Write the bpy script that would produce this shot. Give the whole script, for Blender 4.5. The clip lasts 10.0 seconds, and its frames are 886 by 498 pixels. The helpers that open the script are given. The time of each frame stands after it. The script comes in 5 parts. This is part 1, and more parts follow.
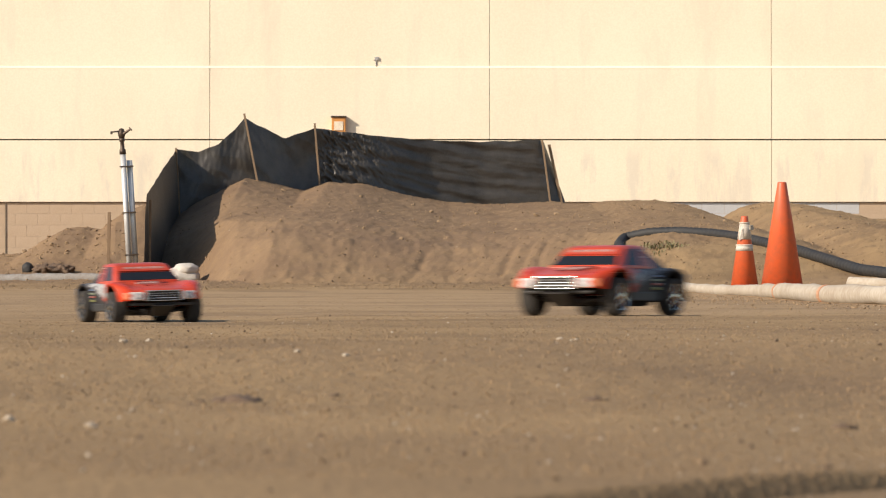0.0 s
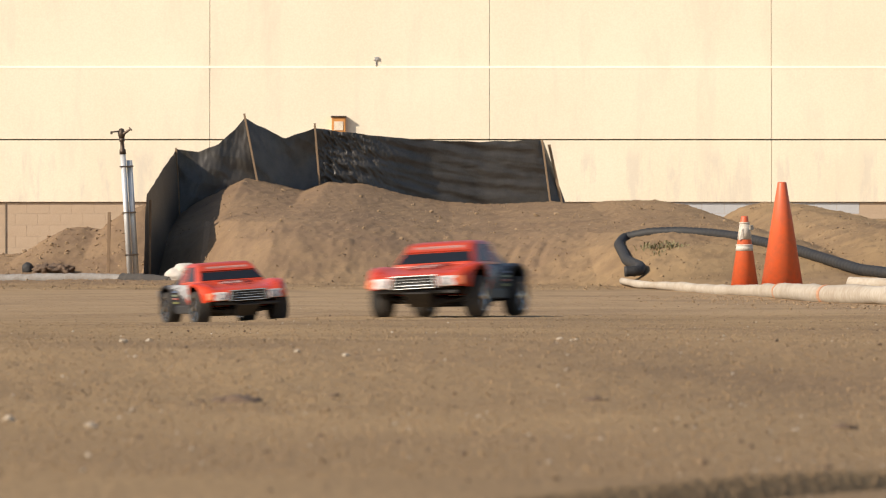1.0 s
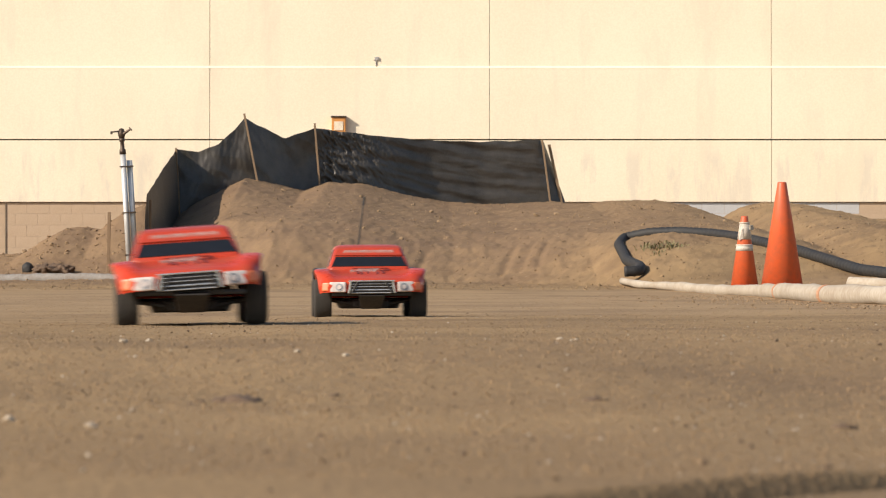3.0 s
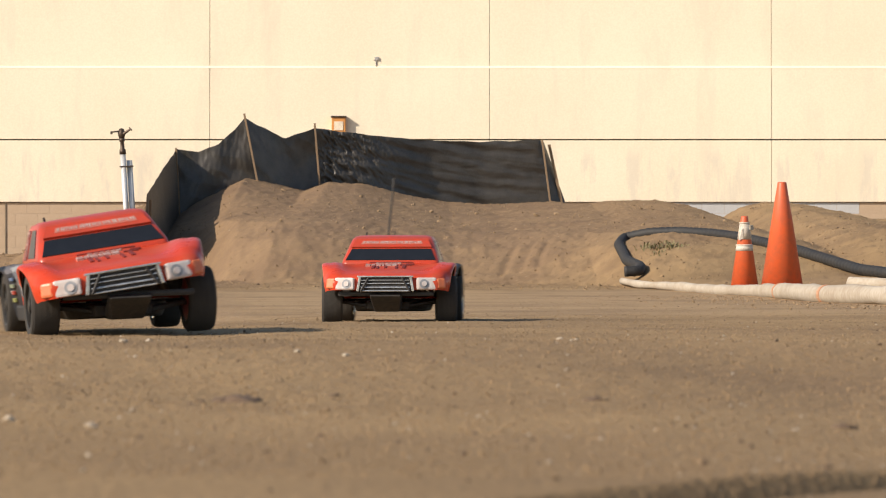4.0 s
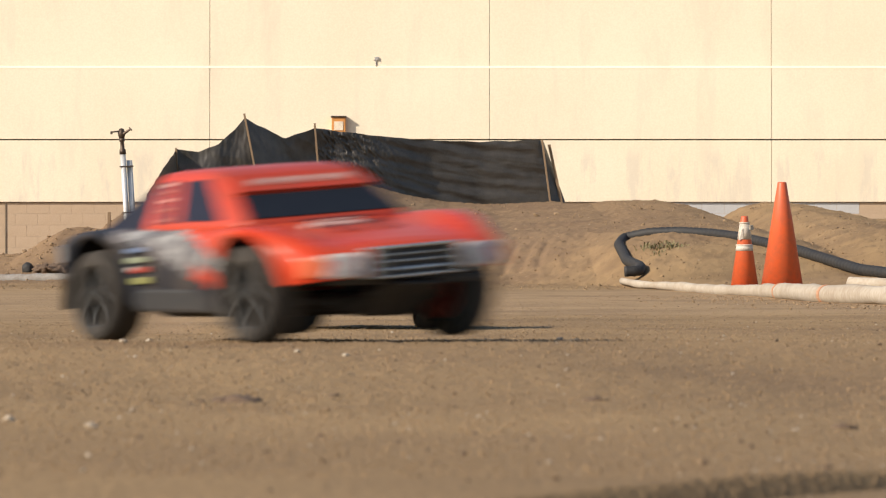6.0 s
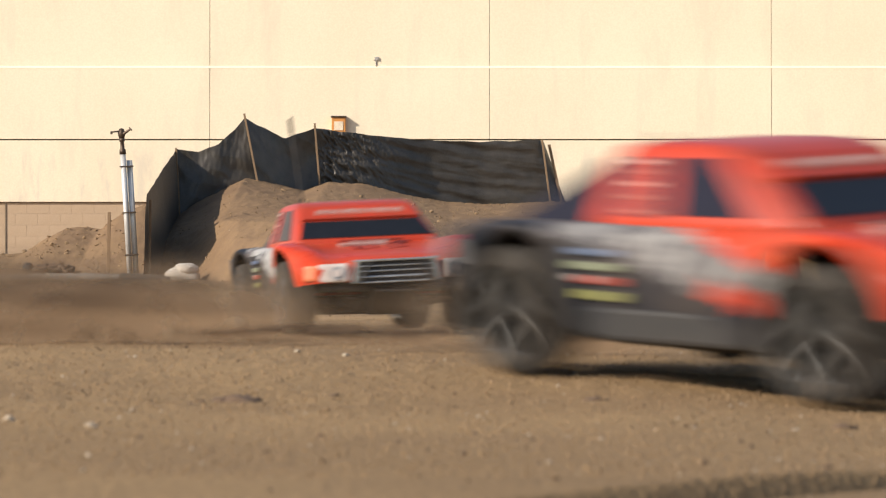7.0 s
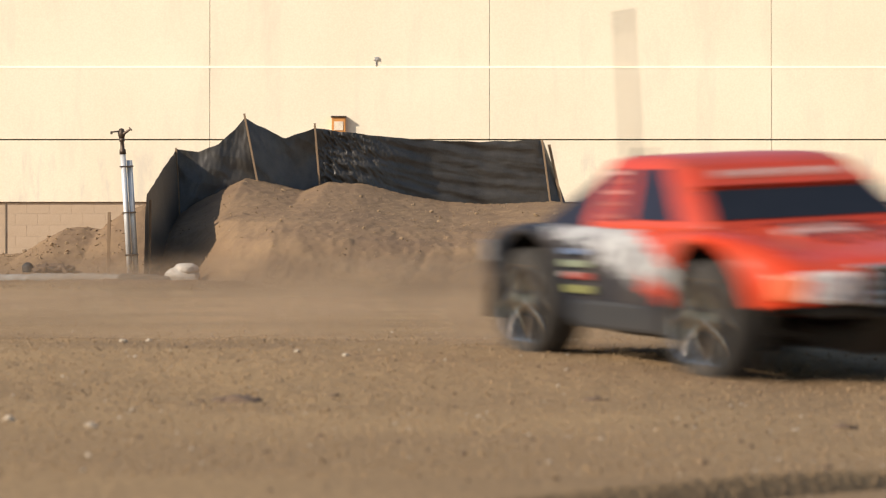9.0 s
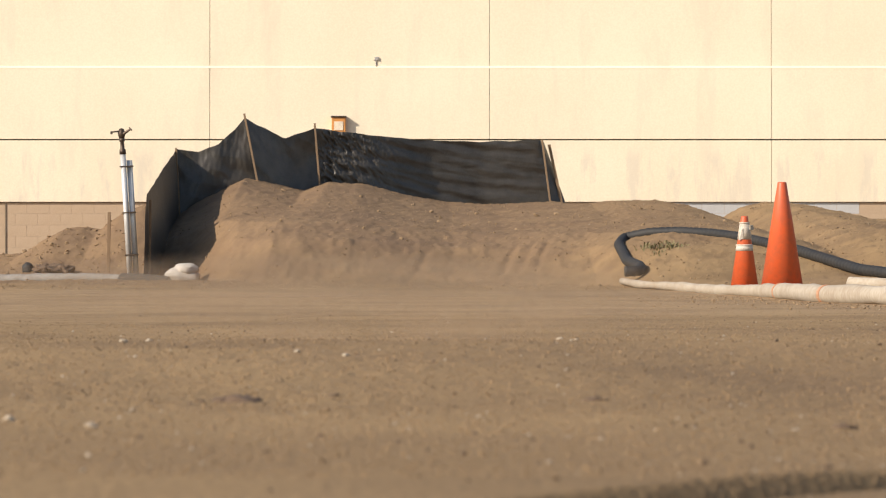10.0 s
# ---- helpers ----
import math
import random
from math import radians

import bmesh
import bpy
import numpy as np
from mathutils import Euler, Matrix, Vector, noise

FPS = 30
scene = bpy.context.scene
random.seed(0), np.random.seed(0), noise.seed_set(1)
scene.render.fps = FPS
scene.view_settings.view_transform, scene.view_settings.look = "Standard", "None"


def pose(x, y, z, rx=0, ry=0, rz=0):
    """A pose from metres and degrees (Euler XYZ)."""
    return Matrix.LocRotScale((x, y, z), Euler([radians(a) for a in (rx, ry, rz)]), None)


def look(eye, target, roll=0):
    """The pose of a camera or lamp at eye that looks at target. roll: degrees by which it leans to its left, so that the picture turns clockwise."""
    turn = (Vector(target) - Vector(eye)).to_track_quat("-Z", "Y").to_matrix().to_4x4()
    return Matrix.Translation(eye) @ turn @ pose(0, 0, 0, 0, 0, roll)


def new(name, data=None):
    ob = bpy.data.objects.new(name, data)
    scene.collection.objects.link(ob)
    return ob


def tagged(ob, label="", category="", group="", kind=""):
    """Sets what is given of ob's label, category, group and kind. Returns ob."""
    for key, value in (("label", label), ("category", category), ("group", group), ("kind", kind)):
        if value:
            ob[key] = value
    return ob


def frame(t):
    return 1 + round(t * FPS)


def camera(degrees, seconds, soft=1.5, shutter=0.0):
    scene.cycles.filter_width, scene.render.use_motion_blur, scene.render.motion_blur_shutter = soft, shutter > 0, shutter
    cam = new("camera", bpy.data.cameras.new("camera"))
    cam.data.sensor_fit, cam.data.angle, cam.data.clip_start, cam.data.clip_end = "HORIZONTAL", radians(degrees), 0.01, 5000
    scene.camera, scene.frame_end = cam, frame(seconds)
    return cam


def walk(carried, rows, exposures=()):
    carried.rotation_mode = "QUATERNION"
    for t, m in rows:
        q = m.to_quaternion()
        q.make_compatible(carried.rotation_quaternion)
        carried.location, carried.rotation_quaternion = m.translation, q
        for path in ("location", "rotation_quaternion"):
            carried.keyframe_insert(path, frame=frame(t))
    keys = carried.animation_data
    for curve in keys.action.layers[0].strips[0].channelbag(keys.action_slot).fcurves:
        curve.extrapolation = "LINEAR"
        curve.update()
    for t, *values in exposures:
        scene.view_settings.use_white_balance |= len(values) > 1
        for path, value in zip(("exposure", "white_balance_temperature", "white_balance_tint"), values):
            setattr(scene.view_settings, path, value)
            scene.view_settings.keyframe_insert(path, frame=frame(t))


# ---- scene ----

# The camera stands still, low over the ground, with a long lens.
EYE = (0.0, 0.0, 0.107)
cam = camera(16.25, 10.0, soft=0.68, shutter=2.2)
walk(cam, [(0, pose(*EYE, 90, 0, 0)), (10, pose(*EYE, 90, 0, 0))])
cam.data.dof.use_dof = True
cam.data.dof.focus_distance = 10.0
cam.data.dof.aperture_fstop = 30.0

# ---- world and sun ----
SUN_EL, SUN_AZ = radians(30), radians(58)      # azimuth: from behind the camera, on its left
world = bpy.data.worlds.new("world")
scene.world = world
world.use_nodes = True
wn, wl = world.node_tree.nodes, world.node_tree.links
sky = wn.new("ShaderNodeTexSky")
sky.sky_type, sky.sun_disc = "NISHITA", False
sky.sun_elevation, sky.sun_rotation = SUN_EL, radians(180 + 58)
wn["Background"].inputs["Strength"].default_value = 0.11
wl.new(sky.outputs[0], wn["Background"].inputs["Color"])
sun = new("sun", bpy.data.lights.new("sun", "SUN"))
sun.data.energy, sun.data.angle, sun.data.color = 4.45, radians(0.6), (1.0, 0.882, 0.742)
sun.matrix_world = look((0, 0, 0), (math.sin(SUN_AZ) * math.cos(SUN_EL), math.cos(SUN_AZ) * math.cos(SUN_EL), -math.sin(SUN_EL)))
scene.view_settings.exposure = 0.37


# ---- materials ----
def material(name, base, rough=0.8, metal=0.0, vary=None, scale=8.0, fine=60.0, bump=0.15, amount=0.35, spec=None):
    """A surface with two scales of variation in colour and a fine relief."""
    m = bpy.data.materials.new(name)
    m.use_nodes = True
    n, l = m.node_tree.nodes, m.node_tree.links
    b = n["Principled BSDF"]
    b.inputs["Roughness"].default_value, b.inputs["Metallic"].default_value = rough, metal
    if spec is not None:
        b.inputs["Specular IOR Level"].default_value = spec
    vary = vary or tuple(c * 0.6 for c in base)
    co = n.new("ShaderNodeTexCoord")
    big, small = n.new("ShaderNodeTexNoise"), n.new("ShaderNodeTexNoise")
    big.inputs["Scale"].default_value, small.inputs["Scale"].default_value = scale, fine
    big.inputs["Detail"].default_value, small.inputs["Detail"].default_value = 5, 3
    add = n.new("ShaderNodeMath")
    add.operation = "ADD"
    ramp = n.new("ShaderNodeMapRange")
    ramp.inputs["From Min"].default_value, ramp.inputs["From Max"].default_value = 0.75, 1.25
    ramp.inputs["To Max"].default_value = amount * 2
    mix = n.new("ShaderNodeMix")
    mix.data_type = "RGBA"
    mix.inputs["A"].default_value, mix.inputs["B"].default_value = (*base, 1), (*vary, 1)
    for tex in (big, small):
        l.new(co.outputs["Object"], tex.inputs["Vector"])
    l.new(big.outputs["Fac"], add.inputs[0])
    l.new(small.outputs["Fac"], add.inputs[1])
    l.new(add.outputs[0], ramp.inputs["Value"])
    l.new(ramp.outputs[0], mix.inputs["Factor"])
    l.new(mix.outputs["Result"], b.inputs["Base Color"])
    if bump:
        bp = n.new("ShaderNodeBump")
        bp.inputs["Strength"].default_value, bp.inputs["Distance"].default_value = bump, 0.01
        l.new(small.outputs["Fac"], bp.inputs["Height"])
        l.new(bp.outputs[0], b.inputs["Normal"])
    return m


DIRT = material("dirt", (0.335, 0.223, 0.112), 0.95, vary=(0.206, 0.134, 0.067), scale=1.1, fine=160, bump=0.28, amount=0.5, spec=0.2)


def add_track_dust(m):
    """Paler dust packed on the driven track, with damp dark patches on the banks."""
    n, l = m.node_tree.nodes, m.node_tree.links
    b = n["Principled BSDF"]
    old = b.inputs["Base Color"].links[0].from_socket
    co = n.new("ShaderNodeTexCoord")
    sep = n.new("ShaderNodeSeparateXYZ")
    l.new(co.outputs["Object"], sep.inputs[0])
    wob = n.new("ShaderNodeTexNoise")
    wob.inputs["Scale"].default_value, wob.inputs["Detail"].default_value = 0.6, 6
    l.new(co.outputs["Object"], wob.inputs["Vector"])
    add = n.new("ShaderNodeMath")
    add.operation = "MULTIPLY_ADD"
    add.inputs[1].default_value = 9.0
    l.new(wob.outputs["Fac"], add.inputs[0])
    l.new(sep.outputs["Y"], add.inputs[2])
    near, far = n.new("ShaderNodeMapRange"), n.new("ShaderNodeMapRange")
    for k, lo, hi in ((near, 9.0, 22.0), (far, 37.5, 32.5)):
        k.interpolation_type = "SMOOTHSTEP"
        k.inputs["From Min"].default_value, k.inputs["From Max"].default_value = lo, hi
        l.new(add.outputs[0], k.inputs["Value"])
    both = n.new("ShaderNodeMath")
    both.operation = "MULTIPLY"
    l.new(near.outputs[0], both.inputs[0])
    l.new(far.outputs[0], both.inputs[1])
    part_ = n.new("ShaderNodeMath")
    part_.operation = "MULTIPLY"
    part_.inputs[1].default_value = 0.5
    l.new(both.outputs[0], part_.inputs[0])
    mix = n.new("ShaderNodeMix")
    mix.data_type = "RGBA"
    mix.inputs["B"].default_value = (0.395, 0.275, 0.158, 1)
    l.new(part_.outputs[0], mix.inputs["Factor"])
    l.new(old, mix.inputs["A"])
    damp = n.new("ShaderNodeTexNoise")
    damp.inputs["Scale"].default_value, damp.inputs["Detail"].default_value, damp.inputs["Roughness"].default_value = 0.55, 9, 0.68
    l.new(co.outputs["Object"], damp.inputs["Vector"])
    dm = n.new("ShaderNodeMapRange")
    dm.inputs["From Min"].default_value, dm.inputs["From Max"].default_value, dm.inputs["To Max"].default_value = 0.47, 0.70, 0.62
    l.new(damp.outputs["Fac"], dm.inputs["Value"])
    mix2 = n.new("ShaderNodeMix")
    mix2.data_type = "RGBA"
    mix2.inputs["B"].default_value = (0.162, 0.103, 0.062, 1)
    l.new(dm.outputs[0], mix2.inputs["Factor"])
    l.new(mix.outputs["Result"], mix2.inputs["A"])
    # the tall bank is darker brown, mottled with fine grit
    where, span, mound = n.new("ShaderNodeMath"), n.new("ShaderNodeMapRange"), n.new("ShaderNodeMapRange")
    where.operation = "MULTIPLY_ADD"
    where.inputs[1].default_value = 3.0
    l.new(wob.outputs["Fac"], where.inputs[0])
    l.new(sep.outputs["X"], where.inputs[2])
    span.inputs["From Min"].default_value, span.inputs["From Max"].default_value = 8.0, 2.6
    l.new(where.outputs[0], span.inputs["Value"])
    mound.inputs["From Min"].default_value, mound.inputs["From Max"].default_value = 33.0, 38.0
    l.new(sep.outputs["Y"], mound.inputs["Value"])
    grit = n.new("ShaderNodeTexNoise")
    grit.inputs["Scale"].default_value, grit.inputs["Detail"].default_value, grit.inputs["Roughness"].default_value = 9, 8, 0.75
    l.new(co.outputs["Object"], grit.inputs["Vector"])
    gr = n.new("ShaderNodeMapRange")
    gr.inputs["From Min"].default_value, gr.inputs["From Max"].default_value, gr.inputs["To Min"].default_value, gr.inputs["To Max"].default_value = 0.35, 0.68, 0.42, 0.90
    l.new(grit.outputs["Fac"], gr.inputs["Value"])
    fac = None
    for k in (span, mound):
        m2 = n.new("ShaderNodeMath")
        m2.operation = "MULTIPLY"
        l.new(fac or gr.outputs[0], m2.inputs[0])
        l.new(k.outputs[0], m2.inputs[1])
        fac = m2.outputs[0]
    mix3 = n.new("ShaderNodeMix")
    mix3.data_type = "RGBA"
    mix3.inputs["B"].default_value = (0.186, 0.121, 0.077, 1)
    l.new(fac, mix3.inputs["Factor"])
    l.new(mix2.outputs["Result"], mix3.inputs["A"])
    l.new(mix3.outputs["Result"], b.inputs["Base Color"])


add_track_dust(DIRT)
STUCCO = material("cream_stucco", (0.86, 0.76, 0.585), 0.9, vary=(0.78, 0.67, 0.50), scale=0.45, fine=30, bump=0.25, amount=0.4, spec=0.2)


def add_streaks(m):
    """Faint grey rain streaks and smudges down the stucco."""
    n, l = m.node_tree.nodes, m.node_tree.links
    b = n["Principled BSDF"]
    old = b.inputs["Base Color"].links[0].from_socket
    co, mp, tex, rg, mix = (n.new("ShaderNode" + k) for k in ("TexCoord", "Mapping", "TexNoise", "MapRange", "Mix"))
    mp.inputs["Scale"].default_value = (2.2, 1.0, 0.45)
    tex.inputs["Scale"].default_value, tex.inputs["Detail"].default_value, tex.inputs["Roughness"].default_value = 0.8, 7, 0.65
    rg.inputs["From Min"].default_value, rg.inputs["From Max"].default_value, rg.inputs["To Max"].default_value = 0.52, 0.70, 0.5
    mix.data_type = "RGBA"
    mix.inputs["B"].default_value = (0.68, 0.60, 0.47, 1)
    l.new(co.outputs["Object"], mp.inputs["Vector"])
    l.new(mp.outputs[0], tex.inputs["Vector"])
    l.new(tex.outputs["Fac"], rg.inputs["Value"])
    l.new(rg.outputs[0], mix.inputs["Factor"])
    l.new(old, mix.inputs["A"])
    # scrubbed grey smudges on the lowest band
    sep, low, spot, cut, amt, mix2 = (n.new("ShaderNode" + k) for k in ("SeparateXYZ", "MapRange", "TexNoise", "MapRange", "Math", "Mix"))
    l.new(co.outputs["Object"], sep.inputs[0])
    l.new(sep.outputs["Z"], low.inputs["Value"])
    low.inputs["From Min"].default_value, low.inputs["From Max"].default_value = 2.0, 1.7
    spot.inputs["Scale"].default_value, spot.inputs["Detail"].default_value, spot.inputs["Roughness"].default_value = 1.1, 8, 0.7
    l.new(mp.outputs[0], spot.inputs["Vector"])
    cut.inputs["From Min"].default_value, cut.inputs["From Max"].default_value, cut.inputs["To Max"].default_value = 0.50, 0.58, 0.55
    l.new(spot.outputs["Fac"], cut.inputs["Value"])
    amt.operation = "MULTIPLY"
    l.new(low.outputs[0], amt.inputs[0])
    l.new(cut.outputs[0], amt.inputs[1])
    mix2.data_type = "RGBA"
    mix2.inputs["B"].default_value = (0.64, 0.575, 0.47, 1)
    l.new(amt.outputs[0], mix2.inputs["Factor"])
    l.new(mix.outputs["Result"], mix2.inputs["A"])
    l.new(mix2.outputs["Result"], b.inputs["Base Color"])


add_streaks(STUCCO)
GROOVE = material("dark_joint", (0.20, 0.16, 0.11), 0.9)
MORTAR = material("mortar", (0.46, 0.35, 0.25), 0.95, vary=(0.40, 0.31, 0.22), scale=3, fine=60)
BLOCK = material("tan_block", (0.47, 0.355, 0.25), 0.95, vary=(0.42, 0.31, 0.21), scale=2.5, fine=40, bump=0.3, spec=0.2)
GREYBLOCK = material("grey_block", (0.50, 0.50, 0.50), 0.95, vary=(0.42, 0.41, 0.40), scale=2.5, fine=40, bump=0.3, spec=0.2)
CLOTH = material("black_fabric", (0.050, 0.0435, 0.036), 0.42, vary=(0.082, 0.072, 0.060), scale=5, fine=80, bump=0.3, amount=0.6, spec=0.42)
STAKE = material("wooden_stake", (0.25, 0.165, 0.095), 0.85, vary=(0.15, 0.10, 0.06), scale=6, fine=90)
ORANGE = material("orange_plastic", (0.66, 0.108, 0.030), 0.45, vary=(0.44, 0.10, 0.045), scale=5, fine=24, bump=0.05, amount=0.34)
WHITE = material("white_band", (0.66, 0.60, 0.52), 0.6, vary=(0.30, 0.23, 0.16), scale=9, fine=60)
SOCK = material("pale_sock", (0.44, 0.385, 0.31), 0.95, vary=(0.30, 0.235, 0.165), scale=3, fine=30, bump=0.12, amount=0.38)
BLACKPIPE = material("black_pipe", (0.013, 0.014, 0.016), 0.7, vary=(0.035, 0.03, 0.024), scale=4, fine=50)
STEEL = material("galvanised_steel", (0.66, 0.65, 0.63), 0.45, metal=0.35, vary=(0.46, 0.45, 0.43), scale=5, fine=60, bump=0.05)
BRONZE = material("dark_bronze", (0.10, 0.07, 0.05), 0.5, metal=0.6)


# ---- mesh helpers ----
def smooth(a, b, v):
    t = np.clip((np.asarray(v, float) - a) / (b - a), 0, 1)
    return t * t * (3 - 2 * t)


def link(name, bm, mat, parent=None, label="", shade=False):
    me = bpy.data.meshes.new(name)
    bmesh.ops.recalc_face_normals(bm, faces=bm.faces[:])
    bm.to_mesh(me)
    bm.free()
    for m in (mat if isinstance(mat, (list, tuple)) else [mat]):
        me.materials.append(m)
    if shade:
        me.polygons.foreach_set("use_smooth", [True] * len(me.polygons))
    ob = new(name, me)
    ob.parent = parent
    if label:
        ob["label"] = label
    return ob


def part(name, bm, mat, parent, label="", shade=False):
    """One mesh object under a thing or under a part."""
    return link(name, bm, mat, parent, label, shade)


def thing(name, m, label, category, group=""):
    ob = new(name)
    ob.empty_display_size = 0.05
    ob.matrix_world = m
    return tagged(ob, label, category, group)


def add_box(bm, size, at=(0, 0, 0), turn=None, bevel=0.0):
    r = bmesh.ops.create_cube(bm, size=1.0, matrix=Matrix.Translation(at) @ (turn or Matrix()) @ Matrix.Diagonal((*size, 1)))
    if bevel:
        es = {e for v in r["verts"] for e in v.link_edges}
        bmesh.ops.bevel(bm, geom=list(es), offset=bevel, segments=2, affect="EDGES", profile=0.6)
    return bm


def box(size, at=(0, 0, 0), turn=None, bevel=0.0):
    return add_box(bmesh.new(), size, at, turn, bevel)


def add_rod(bm, a, b, r, r2=None, seg=12, caps=True):
    a, b = Vector(a), Vector(b)
    d = b - a
    m = Matrix.Translation((a + b) / 2) @ d.to_track_quat("Z", "Y").to_matrix().to_4x4()
    bmesh.ops.create_cone(bm, cap_ends=caps, segments=seg, radius1=r, radius2=r if r2 is None else r2, depth=d.length, matrix=m)
    return bm


def rod(a, b, r, r2=None, seg=12):
    return add_rod(bmesh.new(), a, b, r, r2, seg)


def add_lathe(bm, profile, seg=32, m=None, closed=False):
    """Turns a profile of (radius, height) round z."""
    m = m or Matrix()
    rings = [[bm.verts.new(m @ Vector((r * math.cos(2 * math.pi * i / seg), r * math.sin(2 * math.pi * i / seg), z))) for i in range(seg)] for r, z in profile]
    pairs = list(zip(rings, rings[1:])) + ([(rings[-1], rings[0])] if closed else [])
    for lo, hi in pairs:
        for i in range(seg):
            bm.faces.new((lo[i], lo[(i + 1) % seg], hi[(i + 1) % seg], hi[i]))
    return bm


def lathe(profile, seg=32, m=None, closed=False):
    return add_lathe(bmesh.new(), profile, seg, m, closed)


def glide(points, n):
    """A smooth line through a few points."""
    p = np.array(points, float)
    u = np.r_[0, np.cumsum(np.linalg.norm(np.diff(p, axis=0), axis=1))]
    s = np.linspace(0, u[-1], n)
    out = np.stack([np.interp(s, u, p[:, k]) for k in range(p.shape[1])], 1)
    for _ in range(max(2, n // (3 * len(points)))):
        out[1:-1] = (out[:-2] + 2 * out[1:-1] + out[2:]) / 4
    return out


def tube(line, radii, seg=14, ripple=0.0):
    bm = bmesh.new()
    rings = []
    for i, c in enumerate(line):
        d = Vector(line[min(i + 1, len(line) - 1)]) - Vector(line[max(i - 1, 0)])
        q = d.to_track_quat("Z", "Y")
        r = radii[i] if hasattr(radii, "__len__") else radii
        ring = []
        for k in range(seg):
            a = 2 * math.pi * k / seg
            rr = r * (1 + ripple * noise.noise(Vector((i * 0.35, math.cos(a), math.sin(a)))))
            ring.append(bm.verts.new(Vector(c) + q @ Vector((rr * math.cos(a), rr * math.sin(a), 0))))
        rings.append(ring)
    for lo, hi in zip(rings, rings[1:]):
        for k in range(seg):
            bm.faces.new((lo[k], lo[(k + 1) % seg], hi[(k + 1) % seg], hi[k]))
    bm.faces.new(rings[0])
    bm.faces.new(rings[-1])
    return bm


def hull(points, bevel=0.0, seg=3):
    bm = bmesh.new()
    for p in points:
        bm.verts.new(p)
    bmesh.ops.convex_hull(bm, input=bm.verts[:])
    bmesh.ops.dissolve_limit(bm, angle_limit=0.03, verts=bm.verts[:], edges=bm.edges[:])
    if bevel:
        bmesh.ops.bevel(bm, geom=bm.edges[:], offset=bevel, segments=seg, affect="EDGES", profile=0.5)
    return bm


# ---- ground ----
TABLE = np.random.RandomState(7).rand(256, 256)


def vnoise(x, y):
    xi, yi = np.floor(x).astype(int), np.floor(y).astype(int)
    u, v = x - xi, y - yi
    u, v = u * u * (3 - 2 * u), v * v * (3 - 2 * v)
    g = lambda a, b: TABLE[(xi + a) % 256, (yi + b) % 256]
    return (g(0, 0) * (1 - u) + g(1, 0) * u) * (1 - v) + (g(0, 1) * (1 - u) + g(1, 1) * u) * v - 0.5


